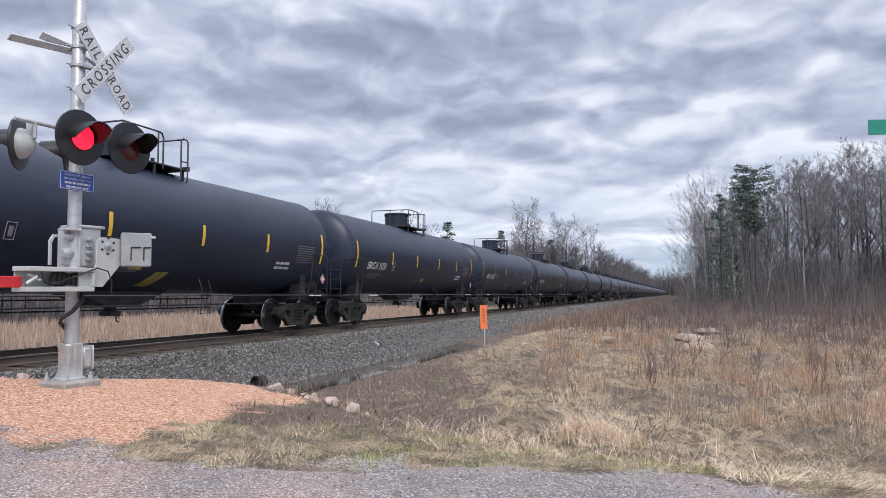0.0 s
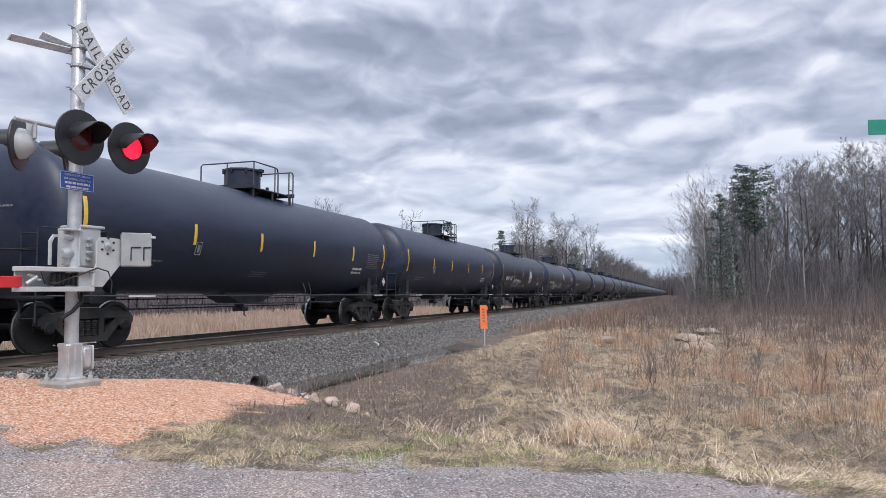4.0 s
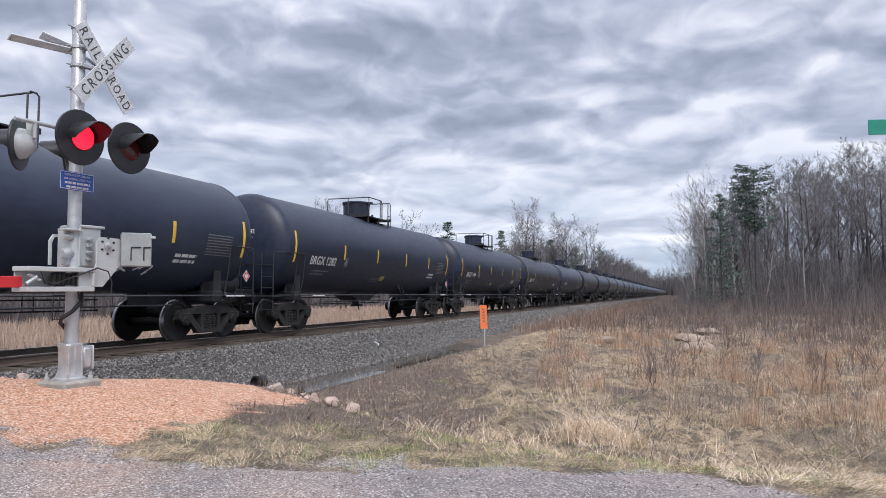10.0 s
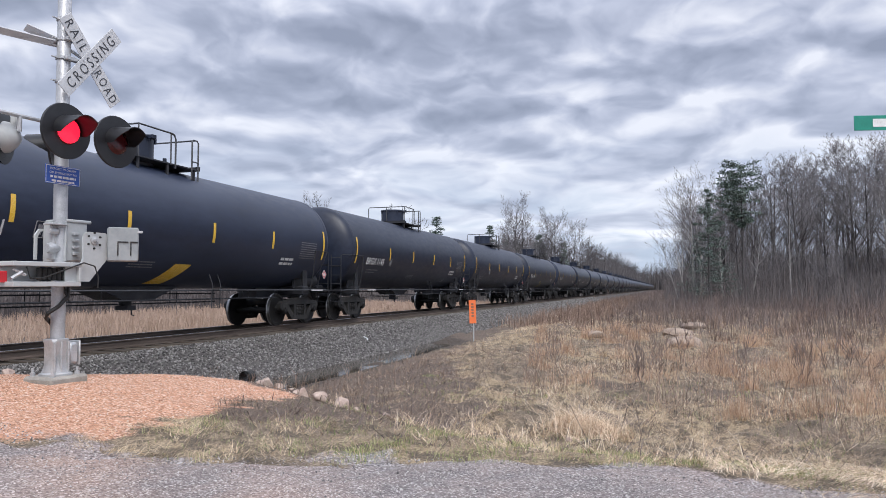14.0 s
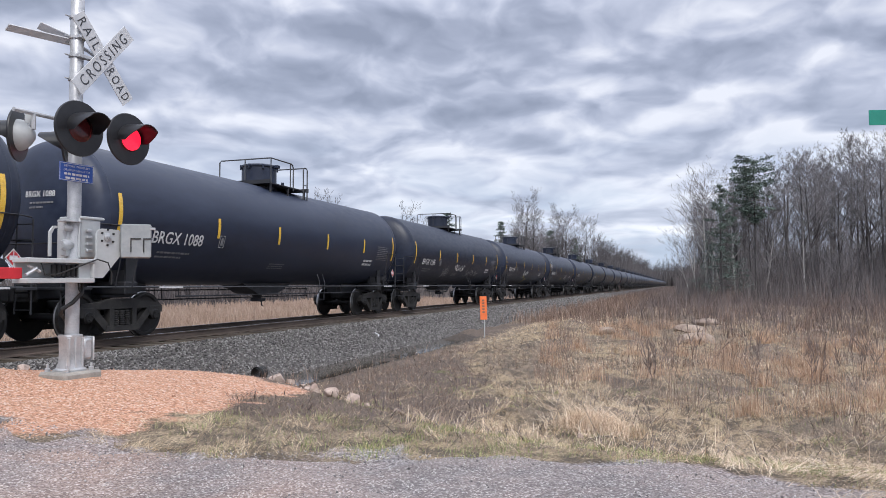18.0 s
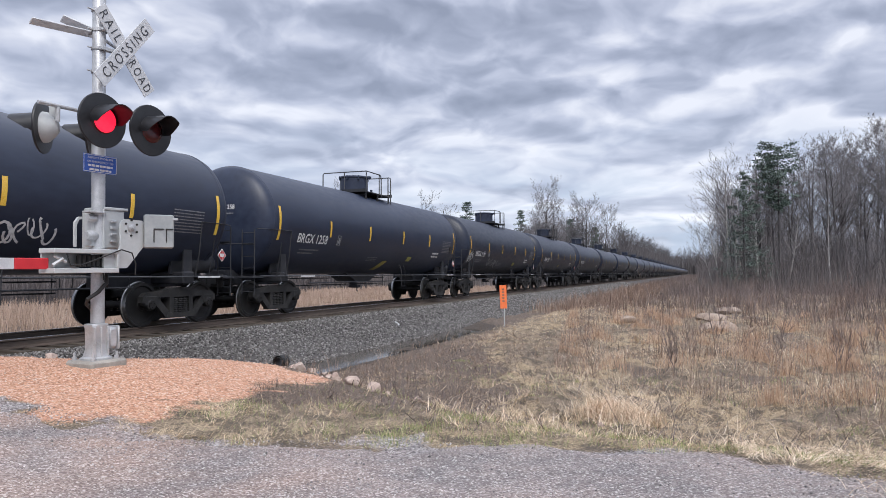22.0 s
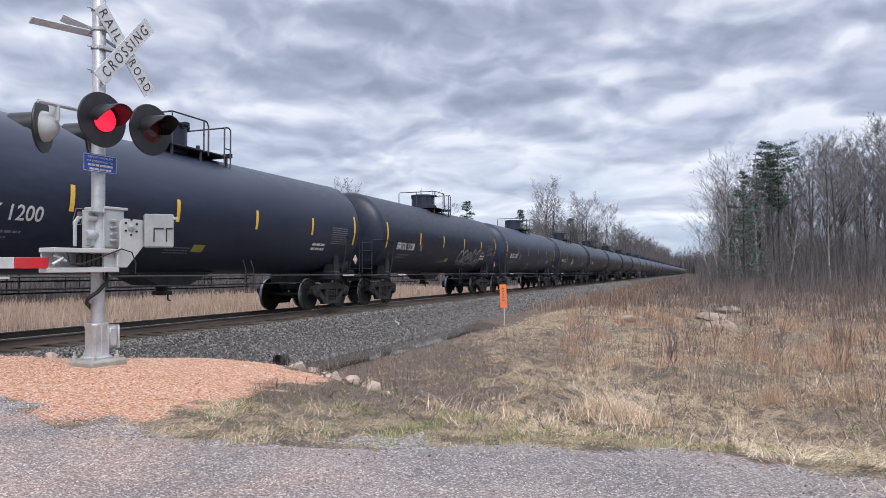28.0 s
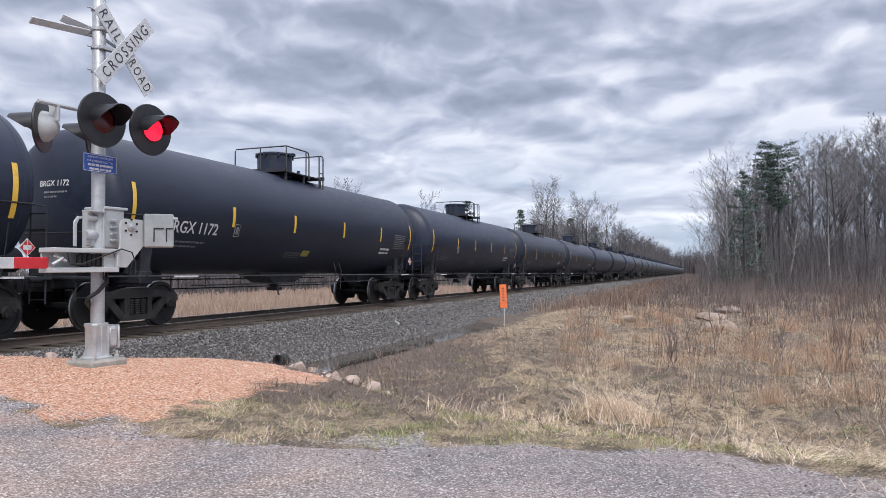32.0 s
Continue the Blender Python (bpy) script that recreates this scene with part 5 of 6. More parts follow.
    for k in range(20):
        y1 = -1.203 - k * 0.405
        part("stripe", Geo().box(0.133, 0.162, y1 - 0.402, y1, 1.157, 1.283, 0.004).mesh("gate_stripe", GATERED if k % 2 else SIGNWHITE), arm_root)


build_signal()

# ---- street sign, marker post ----


def build_street_sign():
    x, y = 2.47, 8.42
    z0 = float(ground_z(x, y))
    s = thing("street_sign", "green street name blade on a grey post in dry grass", "street sign", pose(x, y, z0, 0, 0, 0))
    top = 2.70 - z0
    part("post", Geo().box(-0.042, 0.042, -0.042, 0.042, -0.4, top, 0.006).mesh("post", GALV), s, "grey square steel post")
    part("cap", Geo().box(-0.05, 0.05, -0.05, 0.05, top, top + 0.03, 0.006).mesh("cap", GALV), s)
    bl = part("blade", Geo().box(-0.004, 0.004, -0.50, 0.50, 0.012, 0.172, 0.002).mesh("blade", GREEN), s, "green reflective blade", at=pose(0, 0, top + 0.02) @ pose(0, 0, 0, 0, 0, 104) @ pose(0, 0.06, 0))
    me = bars([0.34], 0.085, 0, 41).mesh("print_line", WHITE)
    part("print_line", face_text(me, 0.24, 0.092, 0.006), bl, "white print as plain bars", at=pose(0, 0, 0, 0, 0, 180))
    me = bars([0.22], 0.085, 0, 42).mesh("print_line", WHITE)
    part("print_line", face_text(me, -0.2, 0.092, 0.006), bl, at=pose(0, 0, 0, 0, 0, 180))


build_street_sign()


def build_marker():
    x, y = -7.24, 26.8
    z0 = float(ground_z(x, y))
    s = thing("marker_post", "orange utility marker plate on a pale stake", "marker post", pose(x, y, z0, 0, 0, 15))
    part("stake", Geo().box(-0.025, 0.025, -0.02, 0.02, -0.3, 0.75, 0.004).mesh("stake", GALV), s)
    top = 1.62
    pl = part("plate", Geo().box(-0.135, 0.135, -0.05, -0.03, top - 0.92, top, 0.006).mesh("plate", ORANGE), s, "orange marker plate", at=pose(0, 0, 0, 0, -2, 0))
    g = Geo()
    for k in range(5):
        g.box(-0.045, 0.045, -0.0545, -0.0505, top - 0.20 - k * 0.115, top - 0.13 - k * 0.115)
    part("print_line", g.mesh("print_line", STEM), pl, "dark print as plain bars")


build_marker()

# ---- rocks ----


def rock_mesh(seed, sx, sy, sz):
    bm = bmesh.new()
    bmesh.ops.create_icosphere(bm, subdivisions=3, radius=1.0)
    rnd = random.Random(seed * 13 + 5)
    cuts = []
    for _ in range(11):
        n = Vector((rnd.gauss(0, 1), rnd.gauss(0, 1), rnd.gauss(0, 0.9))).normalized()
        cuts.append((n, rnd.uniform(0.34, 0.78) if sx < 0.34 else rnd.uniform(0.62, 0.9)))
    for v in bm.verts:
        q = v.co * (1 + 0.10 * noise.noise(v.co * 2.3 + Vector((seed * 7.3, 0, 0))))
        for n, d in cuts:
            over_ = q.dot(n) - d
            if over_ > 0:
                q = q - n * over_ * 0.93
        q = q + v.co * 0.03 * noise.noise(v.co * 6 + Vector((0, seed * 3.1, 0)))
        v.co = Vector((q.x * sx, q.y * sy, q.z * sz)) * 1.2
    me = bpy.data.meshes.new("rock")
    bm.to_mesh(me)
    bm.free()
    me.materials.append(BOULDER if sx > 0.34 else ROCK)
    me.polygons.foreach_set("use_smooth", [True] * len(me.polygons))
    me.set_sharp_from_angle(angle=radians(20))
    return me


ROCKS = [(-5.67, 9.22, 0.15, 0), (-5.42, 9.12, 0.08, 1), (-5.2, 9.12, 0.07, 2), (-4.87, 8.85, 0.115, 3), (-4.5, 8.6, 0.125, 4), (-4.16, 8.62, 0.14, 5), (-3.38, 8.3, 0.09, 6), (-5.05, 9.0, 0.06, 7), (-5.9, 9.4, 0.08, 8),
         (-8.3, 7.15, 0.14, 9), (-2.75, 28.3, 0.56, 11), (0.62, 25.9, 0.86, 12), (0.45, 31.0, 0.72, 13), (1.3, 36.4, 0.7, 14),
         (5.6, 33, 0.5, 16), (8.5, 26, 0.45, 18), (-1.2, 9.0, 0.06, 19), (-3.8, 8.3, 0.05, 20), (-2.2, 8.6, 0.05, 21), (-3.0, 8.9, 0.05, 22), (-6.6, 10.3, 0.07, 23), (-4.6, 9.4, 0.07, 24), (-4.9, 9.9, 0.06, 25)]
for x, y, r, k in ROCKS:
    tall = 0.34 if r > 0.4 else 0.85
    thing("rock", "pinkish granite boulder half sunk in dry grass" if r > 0.4 else "small pinkish granite rock beside the ditch", "rock",
          pose(x, y, float(ground_z(x, y)) + r * tall * (0.22 if r > 0.4 else 0.35), 0, 0, k * 53), "rocks by the ditch" if r < 0.4 else "boulders in the field", rock_mesh(k, r * 0.86, 0.86 * r * (0.7 + 0.05 * (k % 5)), r * tall * 0.86))


def build_culvert():
    x, y = -8.50, 13.2
    z = -0.80
    g, n = Geo(), 28
    rows = []
    for k in range(4):
        rows += [(y - 0.075 * k, 0.125), (y - 0.075 * k - 0.035, 0.14)]
    g.lathe(rows, "y", n, (x, 0, z)).lathe([(y, 0.125), (y, 0.11), (y - 0.3, 0.11)], "y", n, (x, 0, z))
    thing("culvert", "black corrugated plastic culvert end in the ditch", "culvert", data=g.mesh("culvert", RUBBER, 40))


build_culvert()


def build_water():
    xs, ys = np.linspace(-9.3, -7.4, 8), spaced([(11.5, 40, 0.5), (40, 90, 2)])
    x, y = np.meshgrid(xs, ys)
    i = np.arange(x.size).reshape(x.shape)
    q = np.stack([i[:-1, :-1], i[:-1, 1:], i[1:, 1:], i[1:, :-1]], -1).reshape(-1, 4)
    structure("water", numpy_mesh("water", np.stack([x, y, x * 0 - 1.13], -1).reshape(-1, 3), q, WATER), "shallow dark water lying in the ditch", "water")


build_water()
thing("litter", "scrap of white paper on the ballast", "litter", pose(-9.9, 22.4, -0.62, 20, 28, 30), data=Geo().box(-0.10, 0.08, -0.025, 0.025, -0.01, 0.015, 0.006).box(0.05, 0.085, -0.14, -0.02, -0.01, 0.02, 0.006).mesh("litter", SIGNWHITE))

# ---- ballast stones ----


def build_stones():
    r = np.random.RandomState(8)
    n = 72000
    y = 5.8 + 110 * r.rand(n) ** 2.1
    x = TRACK_X + 1.16 + (4.05 - 1.16) * r.rand(n)
    keep = np.interp(x - TRACK_X, [1.12, 1.45, 1.66, 1.98, 3.95], [-0.39, -0.345, -0.365, -0.395, -1.20]) > ground_z(x, y) - 0.03
    x, y = x[keep], y[keep]
    dx = x - TRACK_X
    z = np.interp(dx, [1.12, 1.45, 1.66, 1.98, 3.95], [-0.39, -0.345, -0.365, -0.395, -1.20]) + 0.005
    s = (0.015 + 0.019 * r.rand(len(x))) * (1 + 0.014 * (y - 6))
    base = np.array([(1, 0, 0), (-1, 0, 0), (0, 1, 0), (0, -1, 0), (0, 0, 1), (0, 0, -1)], float)
    tri = np.array([(0, 2, 4), (2, 1, 4), (1, 3, 4), (3, 0, 4), (2, 0, 5), (1, 2, 5), (3, 1, 5), (0, 3, 5)])
    jit = 1 + 0.5 * (r.rand(len(x), 6, 3) - 0.5)
    a = r.rand(len(x)) * 6.28
    ca, sa = np.cos(a)[:, None], np.sin(a)[:, None]
    b = base[None] * jit + 0.35 * (r.rand(len(x), 6, 3) - 0.5)
    b = np.stack([b[..., 0] * ca - b[..., 1] * sa, b[..., 0] * sa + b[..., 1] * ca, b[..., 2] * 0.8], -1) * s[:, None, None]
    v = b + np.stack([x, y, z], -1)[:, None]
    f = (tri[None] + 6 * np.arange(len(x))[:, None, None]).reshape(-1, 3)
    tagged(new("ballast_stones", numpy_mesh("ballast_stones", v.reshape(-1, 3), f, island_mat())), "loose grey crushed stones of the track bed", "ballast", kind="stuff")
    for name, count, cols, label, on_road in (("pad_pebbles", 16000, [(0.30, 0.15, 0.09), (0.55, 0.31, 0.20), (0.66, 0.44, 0.32), (0.72, 0.60, 0.52)], "loose reddish pebbles of the gravel pad", False),
                                              ("road_pebbles", 14000, [(0.10, 0.09, 0.09), (0.27, 0.25, 0.25), (0.42, 0.38, 0.37), (0.66, 0.63, 0.61)], "loose grey chippings on the road", True)):
        x, y = -12 + 16 * r.rand(count), (4.0 + 2.2 * r.rand(count) if on_road else 5.2 + 5.2 * r.rand(count))
        edge = road_edge(x)
        ok = (y < edge + 0.25) if on_road else (y > edge - 0.2) & (y < np.interp(x, EDGE_X, EDGE_Y) + 0.3) & (x < -4.9)
        x, y, edge = x[ok], y[ok], edge[ok]
        s = 0.003 + (0.009 if on_road else 0.014) * r.rand(len(x)) ** 3
        z = np.where(y < edge, np.maximum(road_z(x) + 0.022, ground_z(x, y)), ground_z(x, y)) + 0.2 * s
        jit = 1 + 0.7 * (r.rand(len(x), 6, 3) - 0.5)
        v = base[None] * jit * s[:, None, None] + np.stack([x, y, z], -1)[:, None]
        f = (tri[None] + 6 * np.arange(len(x))[:, None, None]).reshape(-1, 3)
        tagged(new(name, numpy_mesh(name, v.reshape(-1, 3), f, island_mat(name, cols))), label, "gravel", kind="stuff")


def island_mat(name="stone", cols=((0.030, 0.028, 0.027), (0.095, 0.089, 0.086), (0.17, 0.161, 0.155), (0.33, 0.316, 0.307)), rough=0.9, patchy=0.0, patch_scale=0.9):
    m = bpy.data.materials.new(name)
    m.use_nodes = True
    n, l = m.node_tree.nodes, m.node_tree.links
    geo, r = n.new("ShaderNodeNewGeometry"), n.new("ShaderNodeValToRGB")
    els = r.color_ramp.elements
    while len(els) < len(cols):
        els.new(0.5)
    for i, (e, c) in enumerate(zip(els, cols)):
        e.position, e.color = i / (len(cols) - 1), (*c, 1)
    tc, nz, mx = n.new("ShaderNodeTexCoord"), n.new("ShaderNodeTexNoise"), n.new("ShaderNodeMix")
    nz.inputs["Scale"].default_value, nz.inputs["Detail"].default_value = patch_scale, 3
    l.new(tc.outputs["Object"], nz.inputs[0])
    wide = n.new("ShaderNodeMapRange")
    wide.inputs[1].default_value, wide.inputs[2].default_value = 0.30, 0.70
    l.new(nz.outputs[0], wide.inputs[0])
    mx.inputs[0].default_value = patchy
    l.new(geo.outputs["Random Per Island"], mx.inputs[2])
    l.new(wide.outputs[0], mx.inputs[3])
    l.new(mx.outputs[0], r.inputs[0])
    l.new(r.outputs[0], n["Principled BSDF"].inputs["Base Color"])
    n["Principled BSDF"].inputs["Roughness"].default_value = rough
    return m


build_stones()

# ---- grasses and weeds ----


def blades(name, x, y, h, w, lean, mat, label, category, seed, bend=0.5, z=None, combed=0.0):
    """Tapered bent blades, one for each x, y: two segments, four faces' worth of outline kept to three triangles."""
    r = np.random.RandomState(seed)
    n = len(x)
    z = ground_z(x, y) - 0.01 if z is None else z
    a, t = r.rand(n) * 6.28, r.rand(n) * 6.28
    if combed:
        a = 3.5 * wave_noise(x, y, 1.1, 51) + combed * r.randn(n)
    lx, ly = np.cos(a) * lean, np.sin(a) * lean
    wx, wy = np.cos(t) * w / 2, np.sin(t) * w / 2
    up_ = np.sqrt(np.maximum(0.05, 1 - lean ** 2))
    mx, my, mz = x + lx * h * 0.5 * (1 - bend), y + ly * h * 0.5 * (1 - bend), z + h * 0.55 * np.minimum(1, up_ * 1.15)
    tx, ty, tz = x + lx * h, y + ly * h, z + h * up_
    v = np.stack([np.stack([x - wx, y - wy, z], -1), np.stack([x + wx, y + wy, z], -1), np.stack([mx + wx * 0.8, my + wy * 0.8, mz], -1), np.stack([mx - wx * 0.8, my - wy * 0.8, mz], -1), np.stack([tx, ty, tz], -1)], 1)
    f = np.array([(0, 1, 2), (0, 2, 3), (3, 2, 4)])
    f = (f[None] + 5 * np.arange(n)[:, None, None]).reshape(-1, 3)
    return tagged(new(name, numpy_mesh(name, v.reshape(-1, 3), f, mat)), label, category, kind="stuff")


def clumps(r, n, x0, x1, y0, y1, count, spread, power=1.0):
    """Scattered points, some drawn into clumps."""
    cx, cy = x0 + (x1 - x0) * r.rand(count), y0 + (y1 - y0) * r.rand(count) ** power
    k = r.randint(0, count, n)
    s = spread * (0.4 + 1.2 * r.rand(count))[k]
    return cx[k] + s * r.randn(n), cy[k] + s * r.randn(n)


def off_pad(x, y):
    e = np.interp(x, EDGE_X, EDGE_Y)
    return ~((y < e + 0.3) & (x < -5.05 + 0.25 * np.sin(3.1 * y))) & (y > road_edge(x) - 0.05 + 0.12 * np.sin(5 * x)) & (x > -7.2)


def build_field():
    r = np.random.RandomState(17)
    straw = island_mat("dry_straw_blades", [(0.13, 0.085, 0.048), (0.48, 0.345, 0.21), (0.76, 0.60, 0.41), (0.93, 0.80, 0.60)], 0.75, 0.30, 1.1)
    amber = island_mat("amber_grass_blades", [(0.20, 0.112, 0.072), (0.41, 0.255, 0.165), (0.60, 0.42, 0.295), (0.78, 0.60, 0.45)], 0.8, 0.4, 0.8)
    far_straw = island_mat("far_straw_blades", [(0.24, 0.16, 0.12), (0.35, 0.25, 0.19), (0.45, 0.335, 0.265), (0.54, 0.42, 0.34)], 0.85, 0.5, 0.4)
    stems = island_mat("weed_stems", [(0.070, 0.046, 0.040), (0.150, 0.100, 0.080), (0.29, 0.20, 0.155), (0.60, 0.48, 0.38)], 0.85, 0.4, 0.6)
    mulch = island_mat("dark_litter", [(0.055, 0.039, 0.031), (0.14, 0.100, 0.078), (0.27, 0.20, 0.155), (0.62, 0.54, 0.44)], 0.85, 0.3, 0.8)
    green = island_mat("green_shoots", [(0.12, 0.17, 0.05), (0.28, 0.32, 0.12), (0.56, 0.54, 0.28)], 0.7)
    brush = island_mat("brush_stalks", [(0.062, 0.048, 0.046), (0.115, 0.089, 0.083), (0.18, 0.145, 0.137), (0.27, 0.225, 0.213)], 0.9, 0.35, 0.15)

    far_dark = island_mat("far_dark_brush", [(0.040, 0.034, 0.036), (0.070, 0.060, 0.062), (0.105, 0.09, 0.09), (0.15, 0.13, 0.13)], 0.9, 0.35, 0.15)

    def put(name, n, area, count, spread, h, w, lean, mat, label, cat, seed, power=1.0, test=off_pad, even=0.4, thin_out=0.0, combed=0.0, patchy=0.0):
        x, y = clumps(r, int(n * (1 - even)), *area, count, spread, power)
        m = int(n * even)
        x = np.concatenate([x, area[0] + (area[1] - area[0]) * r.rand(m)])
        y = np.concatenate([y, area[2] + (area[3] - area[2]) * r.rand(m) ** power])
        ok = test(x, y)
        if patchy:
            ok &= r.rand(len(x)) < 0.62 + patchy * wave_noise(x, y, 1.0, 300 + seed % 2) + 0.5 * patchy * wave_noise(x, y, 0.35, 302)
        if thin_out:
            ok &= r.rand(len(x)) > thin_out * bare_at(x, y)
        x, y = x[ok], y[ok]
        hh = h[0] + (h[1] - h[0]) * r.rand(len(x)) ** 1.6
        ww = w * (1 + np.maximum(0, y - 12) * 0.05)
        blades(name, x, y, hh, ww, lean[0] + (lean[1] - lean[0]) * r.rand(len(x)), mat, label, cat, seed, combed=combed)

    put("verge_straw", 120000, (-6.0, 9, 4.9, 13), 620, 0.20, (0.04, 0.25), 0.004, (0.88, 0.998), straw, "flattened dry straw along the road verge", "dry grass", 1, 1.3, thin_out=0.72, combed=0.7, patchy=0.5)
    put("verge_shoots", 46000, (-4.9, 9, 4.8, 8.6), 300, 0.20, (0.03, 0.10), 0.0045, (0.1, 0.6), green, "fresh green grass shoots along the road edge", "grass", 2, 1.0, lambda x, y: off_pad(x, y) & ((x > -2.8) | (np.sin(x * 37.7 + y * 91.3) > 0.3)), 0.1, patchy=0.55, thin_out=0.85)
    put("field_shoots", 5200, (-5, 9, 7.5, 15), 60, 0.25, (0.04, 0.10), 0.006, (0.1, 0.7), green, "sparse green shoots among dry grass", "grass", 12, 1.0, off_pad, 0.1)
    put("field_grass", 80000, (-6.8, 32, 8.5, 60), 700, 0.40, (0.10, 0.50), 0.007, (0.86, 0.998), straw, "matted tan dry grass of the field", "dry grass", 3, 1.6, thin_out=0.88, combed=0.7, patchy=0.6)
    put("bank_litter", 34000, (-7.4, -2.2, 6.6, 26), 500, 0.25, (0.03, 0.20), 0.005, (0.80, 0.999), mulch, "dark brown leaf litter and broken stalks on bare soil", "leaf litter", 23, 1.5, lambda x, y: off_pad(x, y) & (bare_at(x, y) > 0.3), 0.4)
    put("field_mulch", 26000, (-6.0, 30, 9, 50), 300, 0.5, (0.05, 0.25), 0.006, (0.80, 0.999), mulch, "dark flattened stalks between the grass", "leaf litter", 24, 1.6, off_pad, 0.15)
    put("verge_litter", 16000, (-6.4, 9, 6.6, 22), 300, 0.3, (0.06, 0.30), 0.007, (0.90, 0.999), stems, "fallen reddish brown stalks lying on the ground", "weeds", 21, 1.4, off_pad, 0.3)
    put("line_brush", 9000, (-8.3, -3.5, 36, 130), 160, 0.7, (0.25, 0.95), 0.009, (0.05, 0.6), stems, "brown weeds along the foot of the track bed", "weeds", 22, 1.3, lambda x, y: x < -3, 0.3)
    put("far_line_brush", 12000, (-9.2, 3.5, 95, 520), 260, 1.6, (0.4, 1.3), 0.006, (0.05, 0.6), brush, "brown brush beside the distant track", "brush", 27, 1.3, lambda x, y: x > -9.3, 0.4)
    open_ground = lambda x, y: off_pad(x, y) & (x > -2.6 - 0.16 * np.maximum(0, y - 13)) & (x > -5.4)
    put("tall_grass", 19000, (-5.4, 9, 11.8, 34), 75, 0.22, (0.15, 0.62), 0.005, (0.05, 0.75), amber, "standing clumps of tall tan grass", "dry grass", 4, 1.3, open_ground, 0.1)
    put("weeds", 46000, (-5.4, 34, 11.0, 60), 300, 0.30, (0.10, 1.0), 0.006, (0.05, 0.88), stems, "reddish brown dead weed stalks", "weeds", 5, 1.25, open_ground, 0.12, patchy=0.6, thin_out=0.97)
    put("litter_twigs", 2500, (-6.5, 8, 7, 22), 90, 0.6, (0.2, 0.7), 0.010, (0.90, 0.995), brush, "fallen brown twigs on the ground", "twigs", 6, 1.3)
    put("near_brush", 30000, (-3.2, 45, 30, 86), 420, 0.9, (0.25, 1.6), 0.008, (0.05, 0.88), brush, "grey brown leafless brush", "brush", 7, 1.0)
    ditch = lambda x, y: (x > -7.6) & (y > np.interp(x, EDGE_X, EDGE_Y) + 0.4)
    put("bank_straw", 9000, (-7.2, -4.5, 10, 40), 160, 0.35, (0.05, 0.22), 0.006, (0.75, 0.99), straw, "brown matted grass on the ditch bank", "dry grass", 8, 1.6, ditch, thin_out=0.85)
    put("bank_twigs", 700, (-7.0, -3.4, 9.0, 20), 120, 0.35, (0.15, 0.6), 0.006, (0.1, 0.8), stems, "thin brown weeds on the ditch bank", "weeds", 18, 1.3, lambda x, y: y > np.interp(x, EDGE_X, EDGE_Y) - 0.6)
    beyond = lambda x, y: x < -18.4
    put("far_field_grass", 60000, (-44, -18.4, -14, 90), 500, 1.0, (0.35, 0.95), 0.016, (0.05, 0.5), far_straw, "tall tan grass beyond the track", "dry grass", 9, 1.0, beyond, 0.6)
    put("far_brush", 16000, (-75, -42, -20, 130), 200, 2.0, (1.0, 3.0), 0.05, (0.03, 0.4), far_dark, "leafless brush far beyond the track", "brush", 10, 1.0, beyond, 0.6)
    # straw blown onto the road's edge
    sx, sy = 3.3 * r.rand(12000), 5.4 + 1.6 * r.rand(12000)
    ok = 0.35 * r.randn(len(sx)) + 0.5 * wave_noise(sx, sy, 0.8, 61) + 0.9 * (sx - 1.0) + 0.9 * (sy - 6.3) > 0
    ok &= r.rand(len(sx)) < 0.6
    sx, sy = sx[ok], sy[ok]
    pale = island_mat("bleached_straw", [(0.34, 0.23, 0.15), (0.62, 0.46, 0.32), (0.84, 0.68, 0.51), (0.93, 0.83, 0.69)], 0.7, 0.25, 1.6)
    blades("straw_spill", sx, sy, 0.06 + 0.20 * r.rand(len(sx)), np.full(len(sx), 0.005), 0.97 + 0.029 * r.rand(len(sx)), pale, "pale straw strewn over the edge of the road", "dry grass", 13, combed=0.6, z=np.maximum(road_z(sx) + 0.032 * step(6.7, 6.3, sy), ground_z(sx, sy)) + 0.006)
    # a pale clump close to the verge, bent over to one side
    n = 1500
    tuft_x, tuft_y = -1.05 + 0.24 * r.randn(n), 9.5 + 0.14 * r.randn(n)
    blades("straw_clump", tuft_x, tuft_y, 0.18 + 0.32 * r.rand(n), np.full(n, 0.008), 0.6 + 0.39 * r.rand(n), pale, "pale bent straw clump on the verge", "dry grass", 11)
    # long dead stalks, fallen or half fallen
    n = 420
    lx, ly = -4.5 + 11 * r.rand(n), 7.6 + 13 * r.rand(n) ** 1.3
    blades("fallen_stalks", lx, ly, 0.35 + 0.85 * r.rand(n), np.full(n, 0.007), 0.55 + 0.44 * r.rand(n) ** 0.5, brush, "long thin dead stalks fallen across the grass", "weeds", 25, z=ground_z(lx, ly) + 0.02)
    n = 5200
    lx, ly = clumps(r, n, -4.5, 8.5, 7.2, 20, 260, 0.32, 1.2)
    ok = off_pad(lx, ly) & (lx > -3.0)
    lx, ly = lx[ok], ly[ok]
    n = len(lx)
    blades("bleached_stalks", lx, ly, 0.15 + 0.4 * r.rand(n), np.full(n, 0.006), 0.72 + 0.275 * r.rand(n) ** 0.5, pale, "bleached grass stems among the dry grass", "dry grass", 26, z=ground_z(lx, ly) + 0.02)
    x, y = -7.0 + 0.9 * r.rand(300) * 3, 9.0 + 1.2 * r.rand(300)
